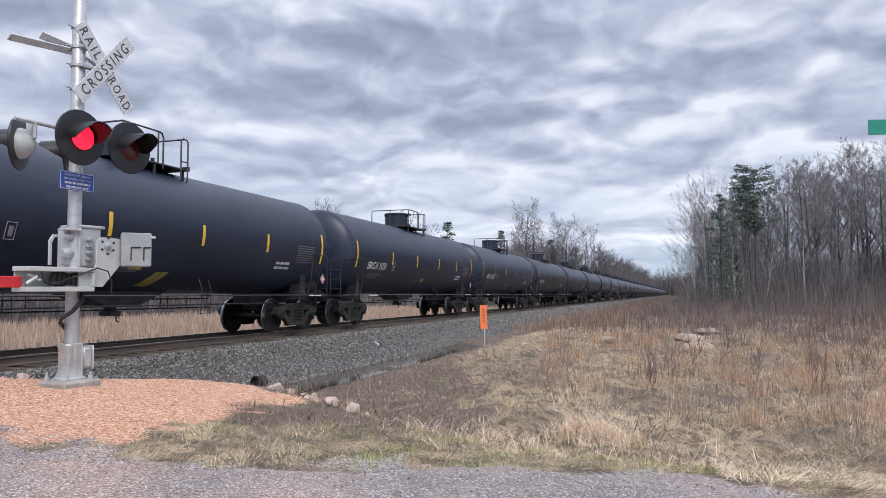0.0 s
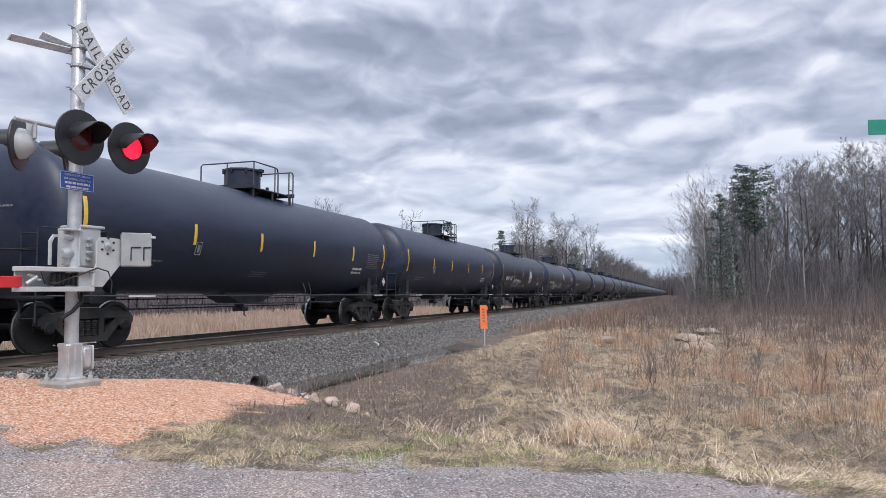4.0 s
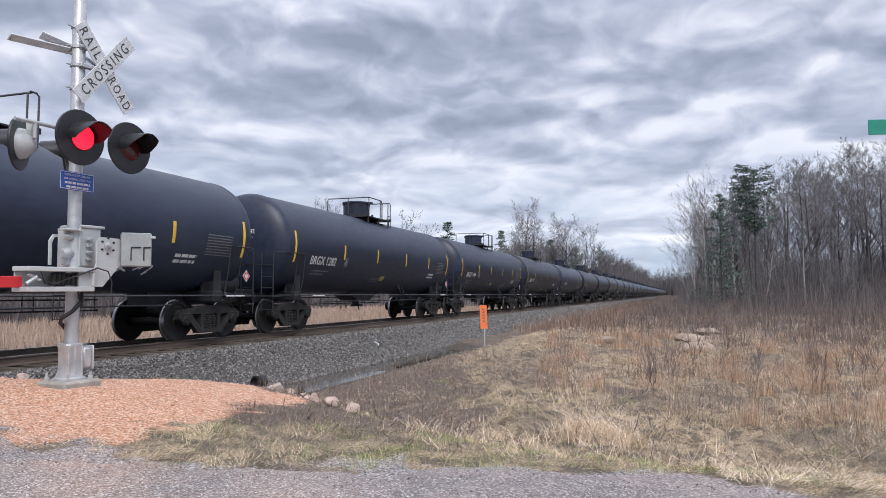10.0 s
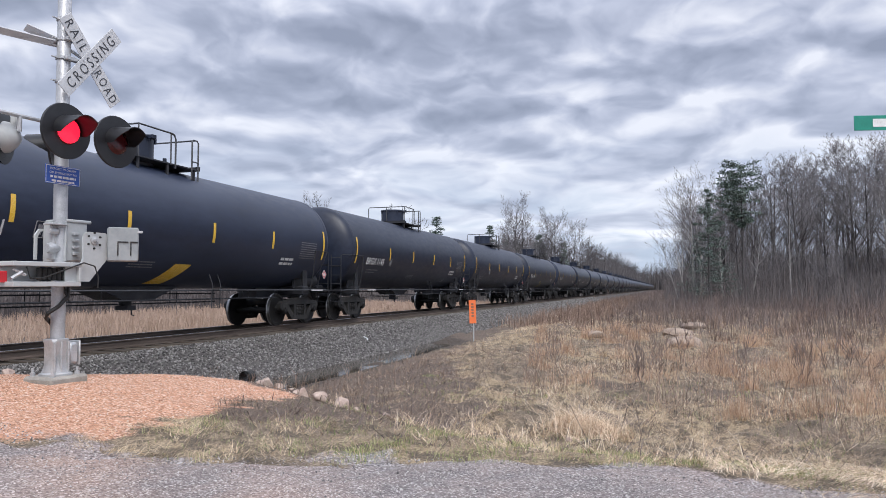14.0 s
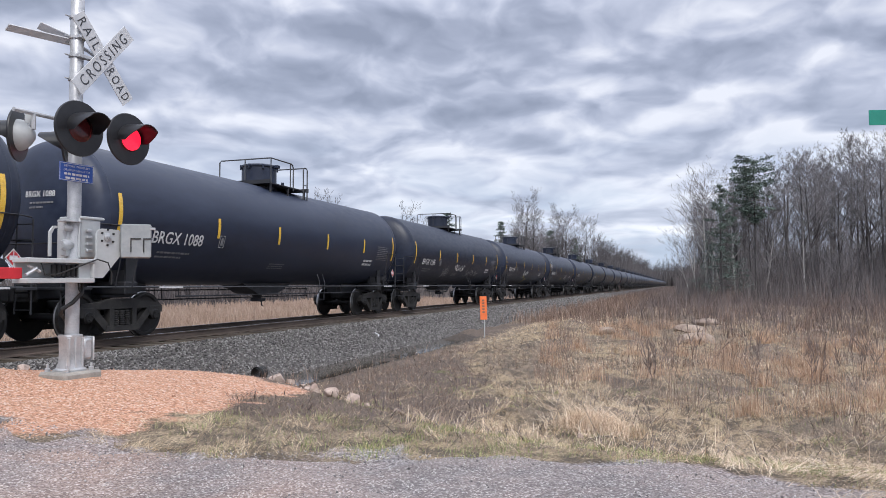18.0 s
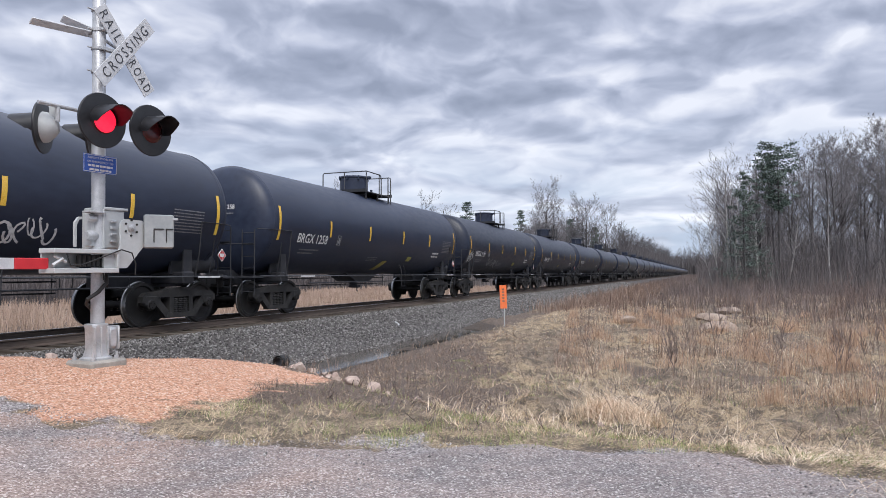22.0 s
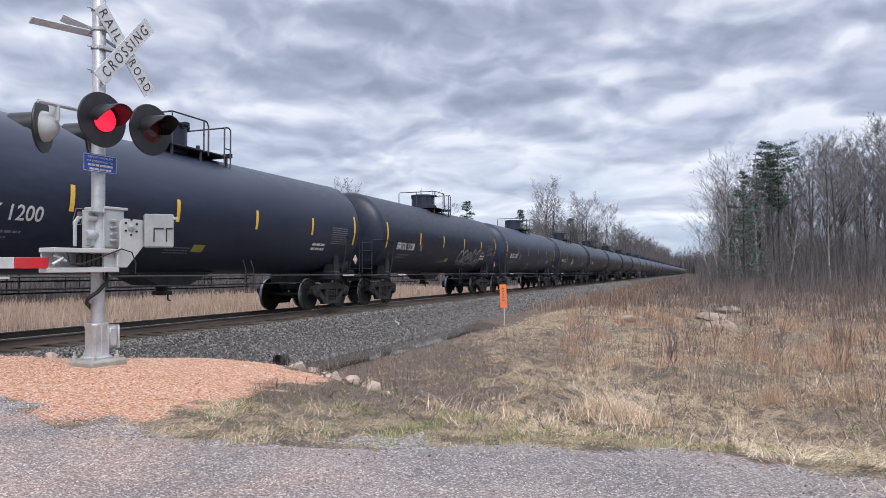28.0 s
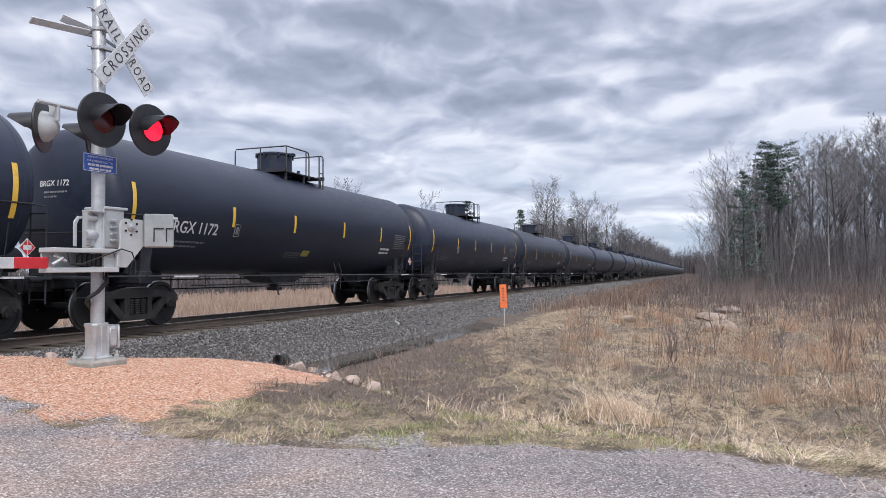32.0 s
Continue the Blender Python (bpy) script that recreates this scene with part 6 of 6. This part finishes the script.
    blades("pad_weeds", x, y, 0.05 + 0.2 * r.rand(300), np.full(300, 0.005), 0.1 + 0.4 * r.rand(300), stems, "thin weeds on the gravel edge", "weeds", 19)


build_field()

# ---- woody plants ----


def grow(rnd, start, direction, length, radius, level, out, levels, spread=0.6, up_pull=0.12, kids=(7, 5, 4, 3), wander=0.18, first=0.3):
    """Tapered, bent branch of several pieces with side branches; pieces go to out as (a, b, ra, rb)."""
    n = 6 if level == 0 else 3 if level == 1 else 2
    p, d = start.copy(), direction.normalized()
    marks = []
    for i in range(n):
        d = (d + Vector((rnd.uniform(-1, 1), rnd.uniform(-1, 1), rnd.uniform(-0.5, 1))) * wander * (0.35 if level == 0 else 1 if level == 1 else 1.9) + Vector((0, 0, up_pull))).normalized()
        q = p + d * (length / n)
        ra, rb = radius * (1 - i / n * 0.85), radius * (1 - (i + 1) / n * 0.85)
        out.append((p.copy(), q.copy(), ra, rb))
        marks.append((p.copy(), q.copy(), ra, d.copy()))
        p = q
    if level + 1 >= levels:
        return
    count = kids[level]
    for k in range(count):
        u = first + (1 - first) * (k + rnd.random()) / count if level == 0 else 0.15 + 0.85 * (k + rnd.random()) / count
        a, b, ra, dd = marks[min(n - 1, int(u * n))]
        at = a.lerp(b, (u * n) % 1)
        side = dd.cross(Vector((rnd.uniform(-1, 1), rnd.uniform(-1, 1), rnd.uniform(-1, 1)))).normalized()
        nd = (dd * (1 - spread) + side * spread * (1.15 if level == 0 else 1)).normalized()
        if level == 0:
            nd.z = abs(nd.z) * 0.7 + 0.25
        ll = length * (0.46 if level == 0 else 0.52) * (1 - 0.45 * u if level == 0 else 1 - 0.3 * u) * rnd.uniform(0.7, 1.15)
        grow(rnd, at, nd, ll, max(0.008, ra * 0.5), level + 1, out, levels, spread, up_pull, kids, wander)


def limb_mesh(pieces, name, mat, sides, least=0.0):
    n = len(pieces)
    a = np.array([p[0][:] for p in pieces])
    b = np.array([p[1][:] for p in pieces])
    ra, rb = np.array([max(least, p[2]) for p in pieces]), np.array([max(least, p[3]) for p in pieces])
    d = b - a
    d /= np.linalg.norm(d, axis=1)[:, None] + 1e-9
    ref = np.where(np.abs(d[:, 2:3]) < 0.9, np.array([[0, 0, 1.0]]), np.array([[1.0, 0, 0]]))
    u = np.cross(d, ref)
    u /= np.linalg.norm(u, axis=1)[:, None]
    w = np.cross(d, u)
    if sides == 2:  # the finest twigs: one narrow strip each, turned at random
        t = np.random.RandomState(n).rand(n, 1) * 6.28
        side = np.cos(t) * u + np.sin(t) * w
        v = np.stack([a - side * ra[:, None], a + side * ra[:, None], b + side * rb[:, None], b - side * rb[:, None]], 1)
        return numpy_mesh(name, v.reshape(-1, 3), np.arange(4 * n).reshape(-1, 4), mat)
    ang = 2 * np.pi * np.arange(sides) / sides
    ring = np.cos(ang)[None, :, None] * u[:, None] + np.sin(ang)[None, :, None] * w[:, None]
    v = np.concatenate([a[:, None] + ring * ra[:, None, None], b[:, None] + ring * rb[:, None, None]], 1)
    k = np.arange(sides)
    f = np.stack([k, (k + 1) % sides, sides + (k + 1) % sides, sides + k], -1)
    f = (f[None] + 2 * sides * np.arange(n)[:, None, None]).reshape(-1, 4)
    return numpy_mesh(name, v.reshape(-1, 3), f, mat)


def tree_meshes(seed, height, kind):
    rnd = random.Random(seed)
    out = []
    if kind == "birch":
        grow(rnd, Vector((0, 0, -0.3)), Vector((rnd.uniform(-0.25, 0.25), 0.05, 1)), height, height * 0.0085, 0, out, 4, 0.46, 0.12, (17, 6, 5, 0), 0.09, 0.4)
    elif kind == "sapling":
        grow(rnd, Vector((0, 0, -0.3)), Vector((0.05, 0, 1)), height, height * 0.007, 0, out, 4, 0.5, 0.14, (13, 5, 4, 0), 0.22, 0.25)
    elif kind == "far_oak":
        grow(rnd, Vector((0, 0, -0.3)), Vector((rnd.uniform(-0.06, 0.06), 0, 1)), height * 0.93, height * 0.0135, 0, out, 5, 0.52, 0.17, (10, 5, 4, 2), 0.10, 0.36)
    else:
        grow(rnd, Vector((0, 0, -0.3)), Vector((rnd.uniform(-0.06, 0.06), rnd.uniform(-0.06, 0.06), 1)), height * 0.93, height * 0.0125, 0, out, 5, 0.50, 0.16, (14, 7, 6, 5), 0.11, 0.42)
    k = height / max(p[1].z for p in out)
    out = [(a * k, b * k, ra, rb) for a, b, ra, rb in out]
    cut = 0.035
    thick = [p for p in out if p[2] >= cut]
    thin_ = [p for p in out if p[2] < cut]
    return limb_mesh(thick, "trunk", BIRCH if kind == "birch" else BARK, 6), limb_mesh(thin_, "crown", TWIG_FAR if kind == "far_oak" else TWIG, 2, 0.020 if kind == "far_oak" else 0.009)


def pine_meshes(seed, height, bare=0.12):
    rnd = random.Random(seed)
    trunk = [(Vector((0, 0, -0.3 + k * height / 6)), Vector((0, 0, -0.3 + (k + 1) * height / 6)), 0.17 * (1 - k / 6.3), 0.17 * (1 - (k + 1) / 6.3)) for k in range(6)]
    limbs, tri = [], []
    z = height * bare
    while z < height * 0.98:
        reach = height * (0.25 if bare < 0.3 else 0.15) * ((1 - z / height) ** 0.8 if bare < 0.3 else math.sin(math.pi * min(1, 0.12 + 0.88 * (1 - z / height) / (1 - bare))) ** 0.7) * rnd.uniform(0.7, 1.25) + 0.25
        for k in range(5):
            if rnd.random() < 0.15:
                continue
            a = rnd.uniform(0, 6.28)
            tip = Vector((math.cos(a) * reach, math.sin(a) * reach, z + reach * rnd.uniform(-0.12, 0.28)))
            limbs.append((Vector((0, 0, z)), tip, 0.035, 0.008))
            for j in range(60 if bare < 0.3 else 110):
                u = rnd.uniform(0.15, 1.05)
                c = Vector((0, 0, z)).lerp(tip, u) + Vector((rnd.gauss(0, 1), rnd.gauss(0, 1), rnd.gauss(0, 0.55))) * (0.10 + 0.12 * reach * (1.1 - u))
                e = Vector((rnd.uniform(-1, 1), rnd.uniform(-1, 1), rnd.uniform(-0.6, 0.9))).normalized() * rnd.uniform(0.10, 0.24)
                s = e.cross(Vector((rnd.uniform(-1, 1), rnd.uniform(-1, 1), 1))).normalized() * 0.07
                tri.append((c - s, c + s, c + e))
        z += height * 0.033 * rnd.uniform(0.7, 1.3)
    v = np.array([p[:] for t in tri for p in t])
    needles = numpy_mesh("crown", v, np.arange(len(v)).reshape(-1, 3), NEEDLE)
    return limb_mesh(trunk + limbs, "trunk", BARK, 6), needles


KINDS = {"far_oak": [tree_meshes(150 + k, 17, "far_oak") for k in range(5)], "oak": [tree_meshes(100 + k, 17, "oak") for k in range(6)], "birch": [tree_meshes(200 + k, 15, "birch") for k in range(4)],
         "sapling": [tree_meshes(300 + k, 8, "sapling") for k in range(4)], "pine": [pine_meshes(400 + k, 14) for k in range(3)], "tall_pine": [pine_meshes(410, 14, 0.55)]}
LABELS = {"far_oak": ("leafless grey hardwood tree of the distant wood", "tree", "bare_tree"), "oak": ("leafless grey hardwood tree with fine bare twigs", "tree", "bare_tree"), "birch": ("leafless white-barked birch tree at the wood's edge", "birch", "birch_tree"),
          "sapling": ("thin leafless grey sapling among brush", "sapling", "sapling"), "pine": ("dark green pine tree with ragged whorled branches", "pine", "pine_tree"),
          "tall_pine": ("tall pine with a dark crown over a bare trunk", "pine", "pine_tree")}
NOMINAL = {"far_oak": 17.0, "oak": 17.0, "birch": 15.0, "sapling": 8.0, "pine": 14.0, "tall_pine": 14.0}


def plant(kind, x, y, height, turn, variant, lean=0.0, group=""):
    label, cat, name = LABELS[kind]
    tr, cr = KINDS[kind][variant % len(KINDS[kind])]
    k = height / NOMINAL[kind]
    t = thing(name, label, cat, pose(x, y, float(ground_z(x, y)), 0, lean, turn), group or "trees of the woods")
    t.scale = (k, k, k)
    part("trunk", tr, t)
    part("crown", cr, t)
    return t


def build_woods():
    r = random.Random(31)
    # wood edge facing the road, beyond the field
    for row, (y0, n, h0, h1) in enumerate(((89, 22, 14, 18.5), (98, 24, 17, 21), (110, 24, 18, 22.5), (126, 24, 19, 24))):
        for k in range(n):
            x = 3.2 + (52 + row * 6) * (k + r.random()) / n
            rise = 0.76 + 0.32 * min(1, max(0, (x - 3) / 18.0)) + 0.05 * math.sin(x * 0.9)
            y = y0 + r.uniform(-4, 4) - 0.28 * max(0, x - 4)
            plant("oak" if row < 3 else "far_oak", x, y, r.uniform(h0, h1) * rise, r.uniform(0, 360), r.randrange(6), r.uniform(-2, 2), "trees of the near wood")
    for k in range(70):
        x = 6.5 + 42 * r.random()
        plant("sapling", x, 82 + r.uniform(-4, 14) - 0.28 * max(0, x - 4), r.uniform(4, 9.5), r.uniform(0, 360), r.randrange(4), r.uniform(-5, 5), "saplings of the near wood")
    for x, y, h, lean in ((1.6, 82, 9.0, -7), (2.3, 81, 11.0, -6), (3.0, 80, 15.4, -5), (3.5, 80.5, 13.4, -8), (4.6, 80, 14.0, -4), (4.6, 84.5, 13, -2), (6.2, 85, 14.0, 0), (1.8, 95, 12, -2), (13.0, 84, 13, 1), (22.6, 80, 15, 0), (24.5, 79, 14, 2), (9.0, 86, 12.5, -1)):
        plant("birch", x, y, h, r.uniform(0, 360), r.randrange(4), lean, "birches at the wood's edge")
    for x, y, h in ((4.3, 77.5, 12.4), (8.2, 84, 16.2), (27.0, 80, 12.5)):
        plant("tall_pine" if h > 16 else "pine", x, y, h, r.uniform(0, 360), r.randrange(3), 0, "pines of the near wood")
    # along the right of the track into the distance
    for k in range(60):
        y = 150 + 420 * (k / 60) ** 1.4
        plant("far_oak", 4.5 + r.uniform(-1, 14) + y * 0.004, y, r.uniform(13, 18), r.uniform(0, 360), r.randrange(6), 0, "trees along the track")
    # along the left of the track
    for k in range(150):
        y = 118 + 640 * (k / 150) ** 1.5
        plant("oak" if y < 170 else "far_oak", -26 - r.uniform(0, 3 if y < 165 else 14), y + r.uniform(-4, 4), r.uniform(0.85, 1.06) * float(np.interp(y, [118, 134, 195, 330, 760], [11, 13, 17.5, 23.5, 28])), r.uniform(0, 360), r.randrange(6), 0, "trees along the track")
    for k in range(40):
        y = 112 + 260 * (k / 40)
        plant("sapling", -22.5 - r.uniform(0, 8), y + r.uniform(-4, 4), r.uniform(5, 9), r.uniform(0, 360), r.randrange(4), r.uniform(-4, 4), "saplings along the track")
    for x, y, h in ((-27.6, 130, 20.6), (-28.4, 133, 18.0), (-25.6, 129, 17.4), (-22.4, 150, 20.0), (-23.4, 154, 19.0), (-20.5, 160, 18.6)):
        plant("oak", x, y, h, r.uniform(0, 360), r.randrange(6), 3 if y > 159 else 0, "trees along the track")
    for x, y, h in ((-40.6, 124, 16.0), (-30.9, 126, 14.2), (-29, 131, 12), (-27.5, 160, 15), (-26, 190, 15), (-38.5, 126, 12)):
        plant("pine", x, y, h, r.uniform(0, 360), r.randrange(3), 0, "pines along the track")
    # the wood closes behind the far end of the line
    for k in range(40):
        plant("far_oak", -46 + 80 * (k + r.random()) / 40, 790 + r.uniform(0, 90), r.uniform(24, 33), r.uniform(0, 360), r.randrange(6), 0, "trees at the end of the line")
    # far wood across the field beyond the track, its tips over the cars
    for k in range(46):
        a = radians(-62 + 44 * k / 46)
        d = r.uniform(105, 130)
        plant("far_oak", d * math.sin(a), d * math.cos(a), r.uniform(10, 14) + (4.5 if k % 6 == 0 else 0), r.uniform(0, 360), r.randrange(6), 0, "trees beyond the far field")


build_woods()


def build_shrubs():
    stalks = []
    for k in range(9):
        rnd = random.Random(500 + k)
        out = []
        grow(rnd, Vector((0, 0, -0.05)), Vector((rnd.gauss(0, 0.22), rnd.gauss(0, 0.22), 1)), rnd.uniform(0.6, 1.2), 0.0040, 0, out, 3, 0.30, 0.10, (4, 2, 0), 0.14, 0.35)
        stalks.append(limb_mesh(out, "stem", BRUSH, 3, 0.0013))
    r = random.Random(77)
    spots = [(-0.52, 14.03, 1.15), (-0.1, 14.5, 0.9), (1.45, 15.4, 1.0), (2.36, 14.8, 1.15), (3.1, 16.6, 1.1), (-2.4, 16.4, 0.9), (0.6, 18.2, 1.2), (3.8, 17.5, 1.3), (4.4, 12.6, 1.2), (3.6, 10.6, 0.9)]
    spots += [(r.uniform(-3.5, 13), r.uniform(17, 40), r.uniform(0.5, 1.1)) for _ in range(22)]
    spots += [(r.uniform(-2.5, 30), r.uniform(38, 78), r.uniform(1.0, 2.0)) for _ in range(80)]
    for k, (x, y, s) in enumerate(spots):
        t = thing("shrub", "leafless brown shrub with thin forked stems in the field", "shrub", pose(x, y, float(ground_z(x, y)), 0, 0, r.uniform(0, 360)), "shrubs in the field")
        t.scale = (s, s, s)
        for j in range(r.randint(3, 7)):
            part("stem", stalks[r.randrange(9)], t, at=pose(r.gauss(0, 0.09), r.gauss(0, 0.09), 0, r.gauss(0, 7), r.gauss(0, 7), r.uniform(0, 360)))
    # dense understorey under the wood, too fine to count
    rr = np.random.RandomState(9)
    n = 42000
    x = 0.0 + 60 * rr.rand(n)
    y = 76 + 34 * rr.rand(n) - 0.28 * np.maximum(0, x - 4)
    under = island_mat("understorey_stalks", [(0.078, 0.067, 0.068), (0.128, 0.112, 0.112), (0.18, 0.16, 0.158), (0.24, 0.218, 0.214)], 0.9, 0.4, 0.12)
    blades("understorey", x, y, 0.6 + 4.4 * rr.rand(n) ** 2.2, np.full(n, 0.04), 0.02 + 0.6 * rr.rand(n), under, "dense grey understorey of the wood", "understorey", 61)
    n = 52000
    x = 2.6 + 75 * rr.rand(n)
    y = 92 + 90 * rr.rand(n) - 0.25 * np.maximum(0, x - 4)
    blades("deep_understorey", x, y, (1.5 + 11.0 * rr.rand(n) ** 1.7) * (0.5 + 0.5 * step(2.6, 9, x)), np.full(n, 0.06), 0.02 + 0.5 * rr.rand(n), under, "grey brown thicket deep in the wood", "understorey", 64)
    n = 44000
    y = 112 + 680 * rr.rand(n) ** 1.8
    side = rr.rand(n) < 0.78
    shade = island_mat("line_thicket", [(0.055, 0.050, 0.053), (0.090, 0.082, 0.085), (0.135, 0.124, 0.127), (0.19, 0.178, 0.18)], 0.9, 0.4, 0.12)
    x = np.where(side, -21.5 - 22 * rr.rand(n) ** 1.3, np.where(y > 170, 1.5, 3.0) + 16 * rr.rand(n) + y * 0.004)
    tall = 1.2 + (5.0 + 11.0 * step(130, 320, y) * side) * rr.rand(n) ** 1.3
    blades("track_understorey", x, y, tall, 0.05 + y * 0.0005, 0.02 + 0.30 * rr.rand(n), shade, "grey brush and thicket along the railway line", "understorey", 62)
    n = 9000
    blades("end_thicket", -60 + 110 * rr.rand(n), 780 + 100 * rr.rand(n), 4 + 22 * rr.rand(n) ** 1.4, np.full(n, 0.5), 0.02 + 0.25 * rr.rand(n), shade, "grey thicket at the far end of the line", "understorey", 65)
    n = 14000
    a, d = np.radians(-66 + 50 * rr.rand(n)), 98 + 34 * rr.rand(n)
    blades("far_understorey", d * np.sin(a), d * np.cos(a), 1.0 + 4.5 * rr.rand(n), np.full(n, 0.10), 0.02 + 0.3 * rr.rand(n), under, "grey brush under the far wood", "understorey", 63)


build_shrubs()

# ---- what moves ----
# small changes of the train's speed: metres run ahead of an even pace
AHEAD = [(0.0, 0.25), (2.5, 0.46), (3.6, 0.33), (6.0, -0.05), (10.0, -0.12), (12.0, -0.23), (15.0, -0.30), (17.0, -0.33), (19.0, -0.28), (20.5, -0.38), (22.0, -0.33), (23.2, 0.06), (25.0, 0.13), (28.0, 0.13), (32.0, 0.38)]
FLASH_0, FLASH = 0.358, 0.5415


def run_at(t):
    return SPEED * t + float(np.interp(t, [a for a, _ in AHEAD], [b for _, b in AHEAD]))


def motions():
    for k, car in CARS.items():
        y = CAR_0 + k * CAR_L
        walk(car, [(t, pose(TRACK_X, y - run_at(t), 0)) for t, _ in AHEAD])
    # every wheelset turns as its car runs; cars roll towards -y
    first = None
    spin = [(i / FPS, run_at(i / FPS) / 0.516) for i in range(int(32 * FPS) + 1)]
    for car in CARS.values():
        for w in [o for o in car.children_recursive if o.name.startswith("wheelset")]:
            here = w.matrix_basis.translation.copy()
            if here.y > 0:
                if first is None or first[0] is None:
                    walk(w, [(t, Matrix.Translation(here) @ Matrix.Rotation(a, 4, "X")) for t, a in spin])
                    first = [w.animation_data.action, w.animation_data.action_slot, None, None] if first is None else [w.animation_data.action, w.animation_data.action_slot, first[2], first[3]]
                    continue
                act, slot = first[0], first[1]
            else:
                if first is None or first[2] is None:
                    walk(w, [(t, Matrix.Translation(here) @ Matrix.Rotation(a, 4, "X")) for t, a in spin])
                    first = [None, None, w.animation_data.action, w.animation_data.action_slot] if first is None else [first[0], first[1], w.animation_data.action, w.animation_data.action_slot]
                    continue
                act, slot = first[2], first[3]
            w.rotation_mode = "QUATERNION"
            w.animation_data_create()
            w.animation_data.action, w.animation_data.action_slot = act, slot
    # the lamps flash by turns: a lit cluster stands out before its lens, a dark one draws back into the housing
    for phase, shift in (("first", 0), ("second", 1)):
        rows, n = [], 0
        out_, in_ = pose(0.056, 0, 0), pose(-0.03, 0, 0)
        state = shift == 0
        rows.append((0.0, out_ if state else in_))
        while FLASH_0 + n * FLASH < 31.9:
            turn = round((FLASH_0 + n * FLASH) * FPS)
            rows.append(((turn - 1) / FPS, out_ if state else in_))
            state = not state
            rows.append((turn / FPS, out_ if state else in_))
            n += 1
        rows.append((32.0, out_ if state else in_))
        for led in LED_PARTS[phase]:
            walk(led, rows)


build_train()
motions()
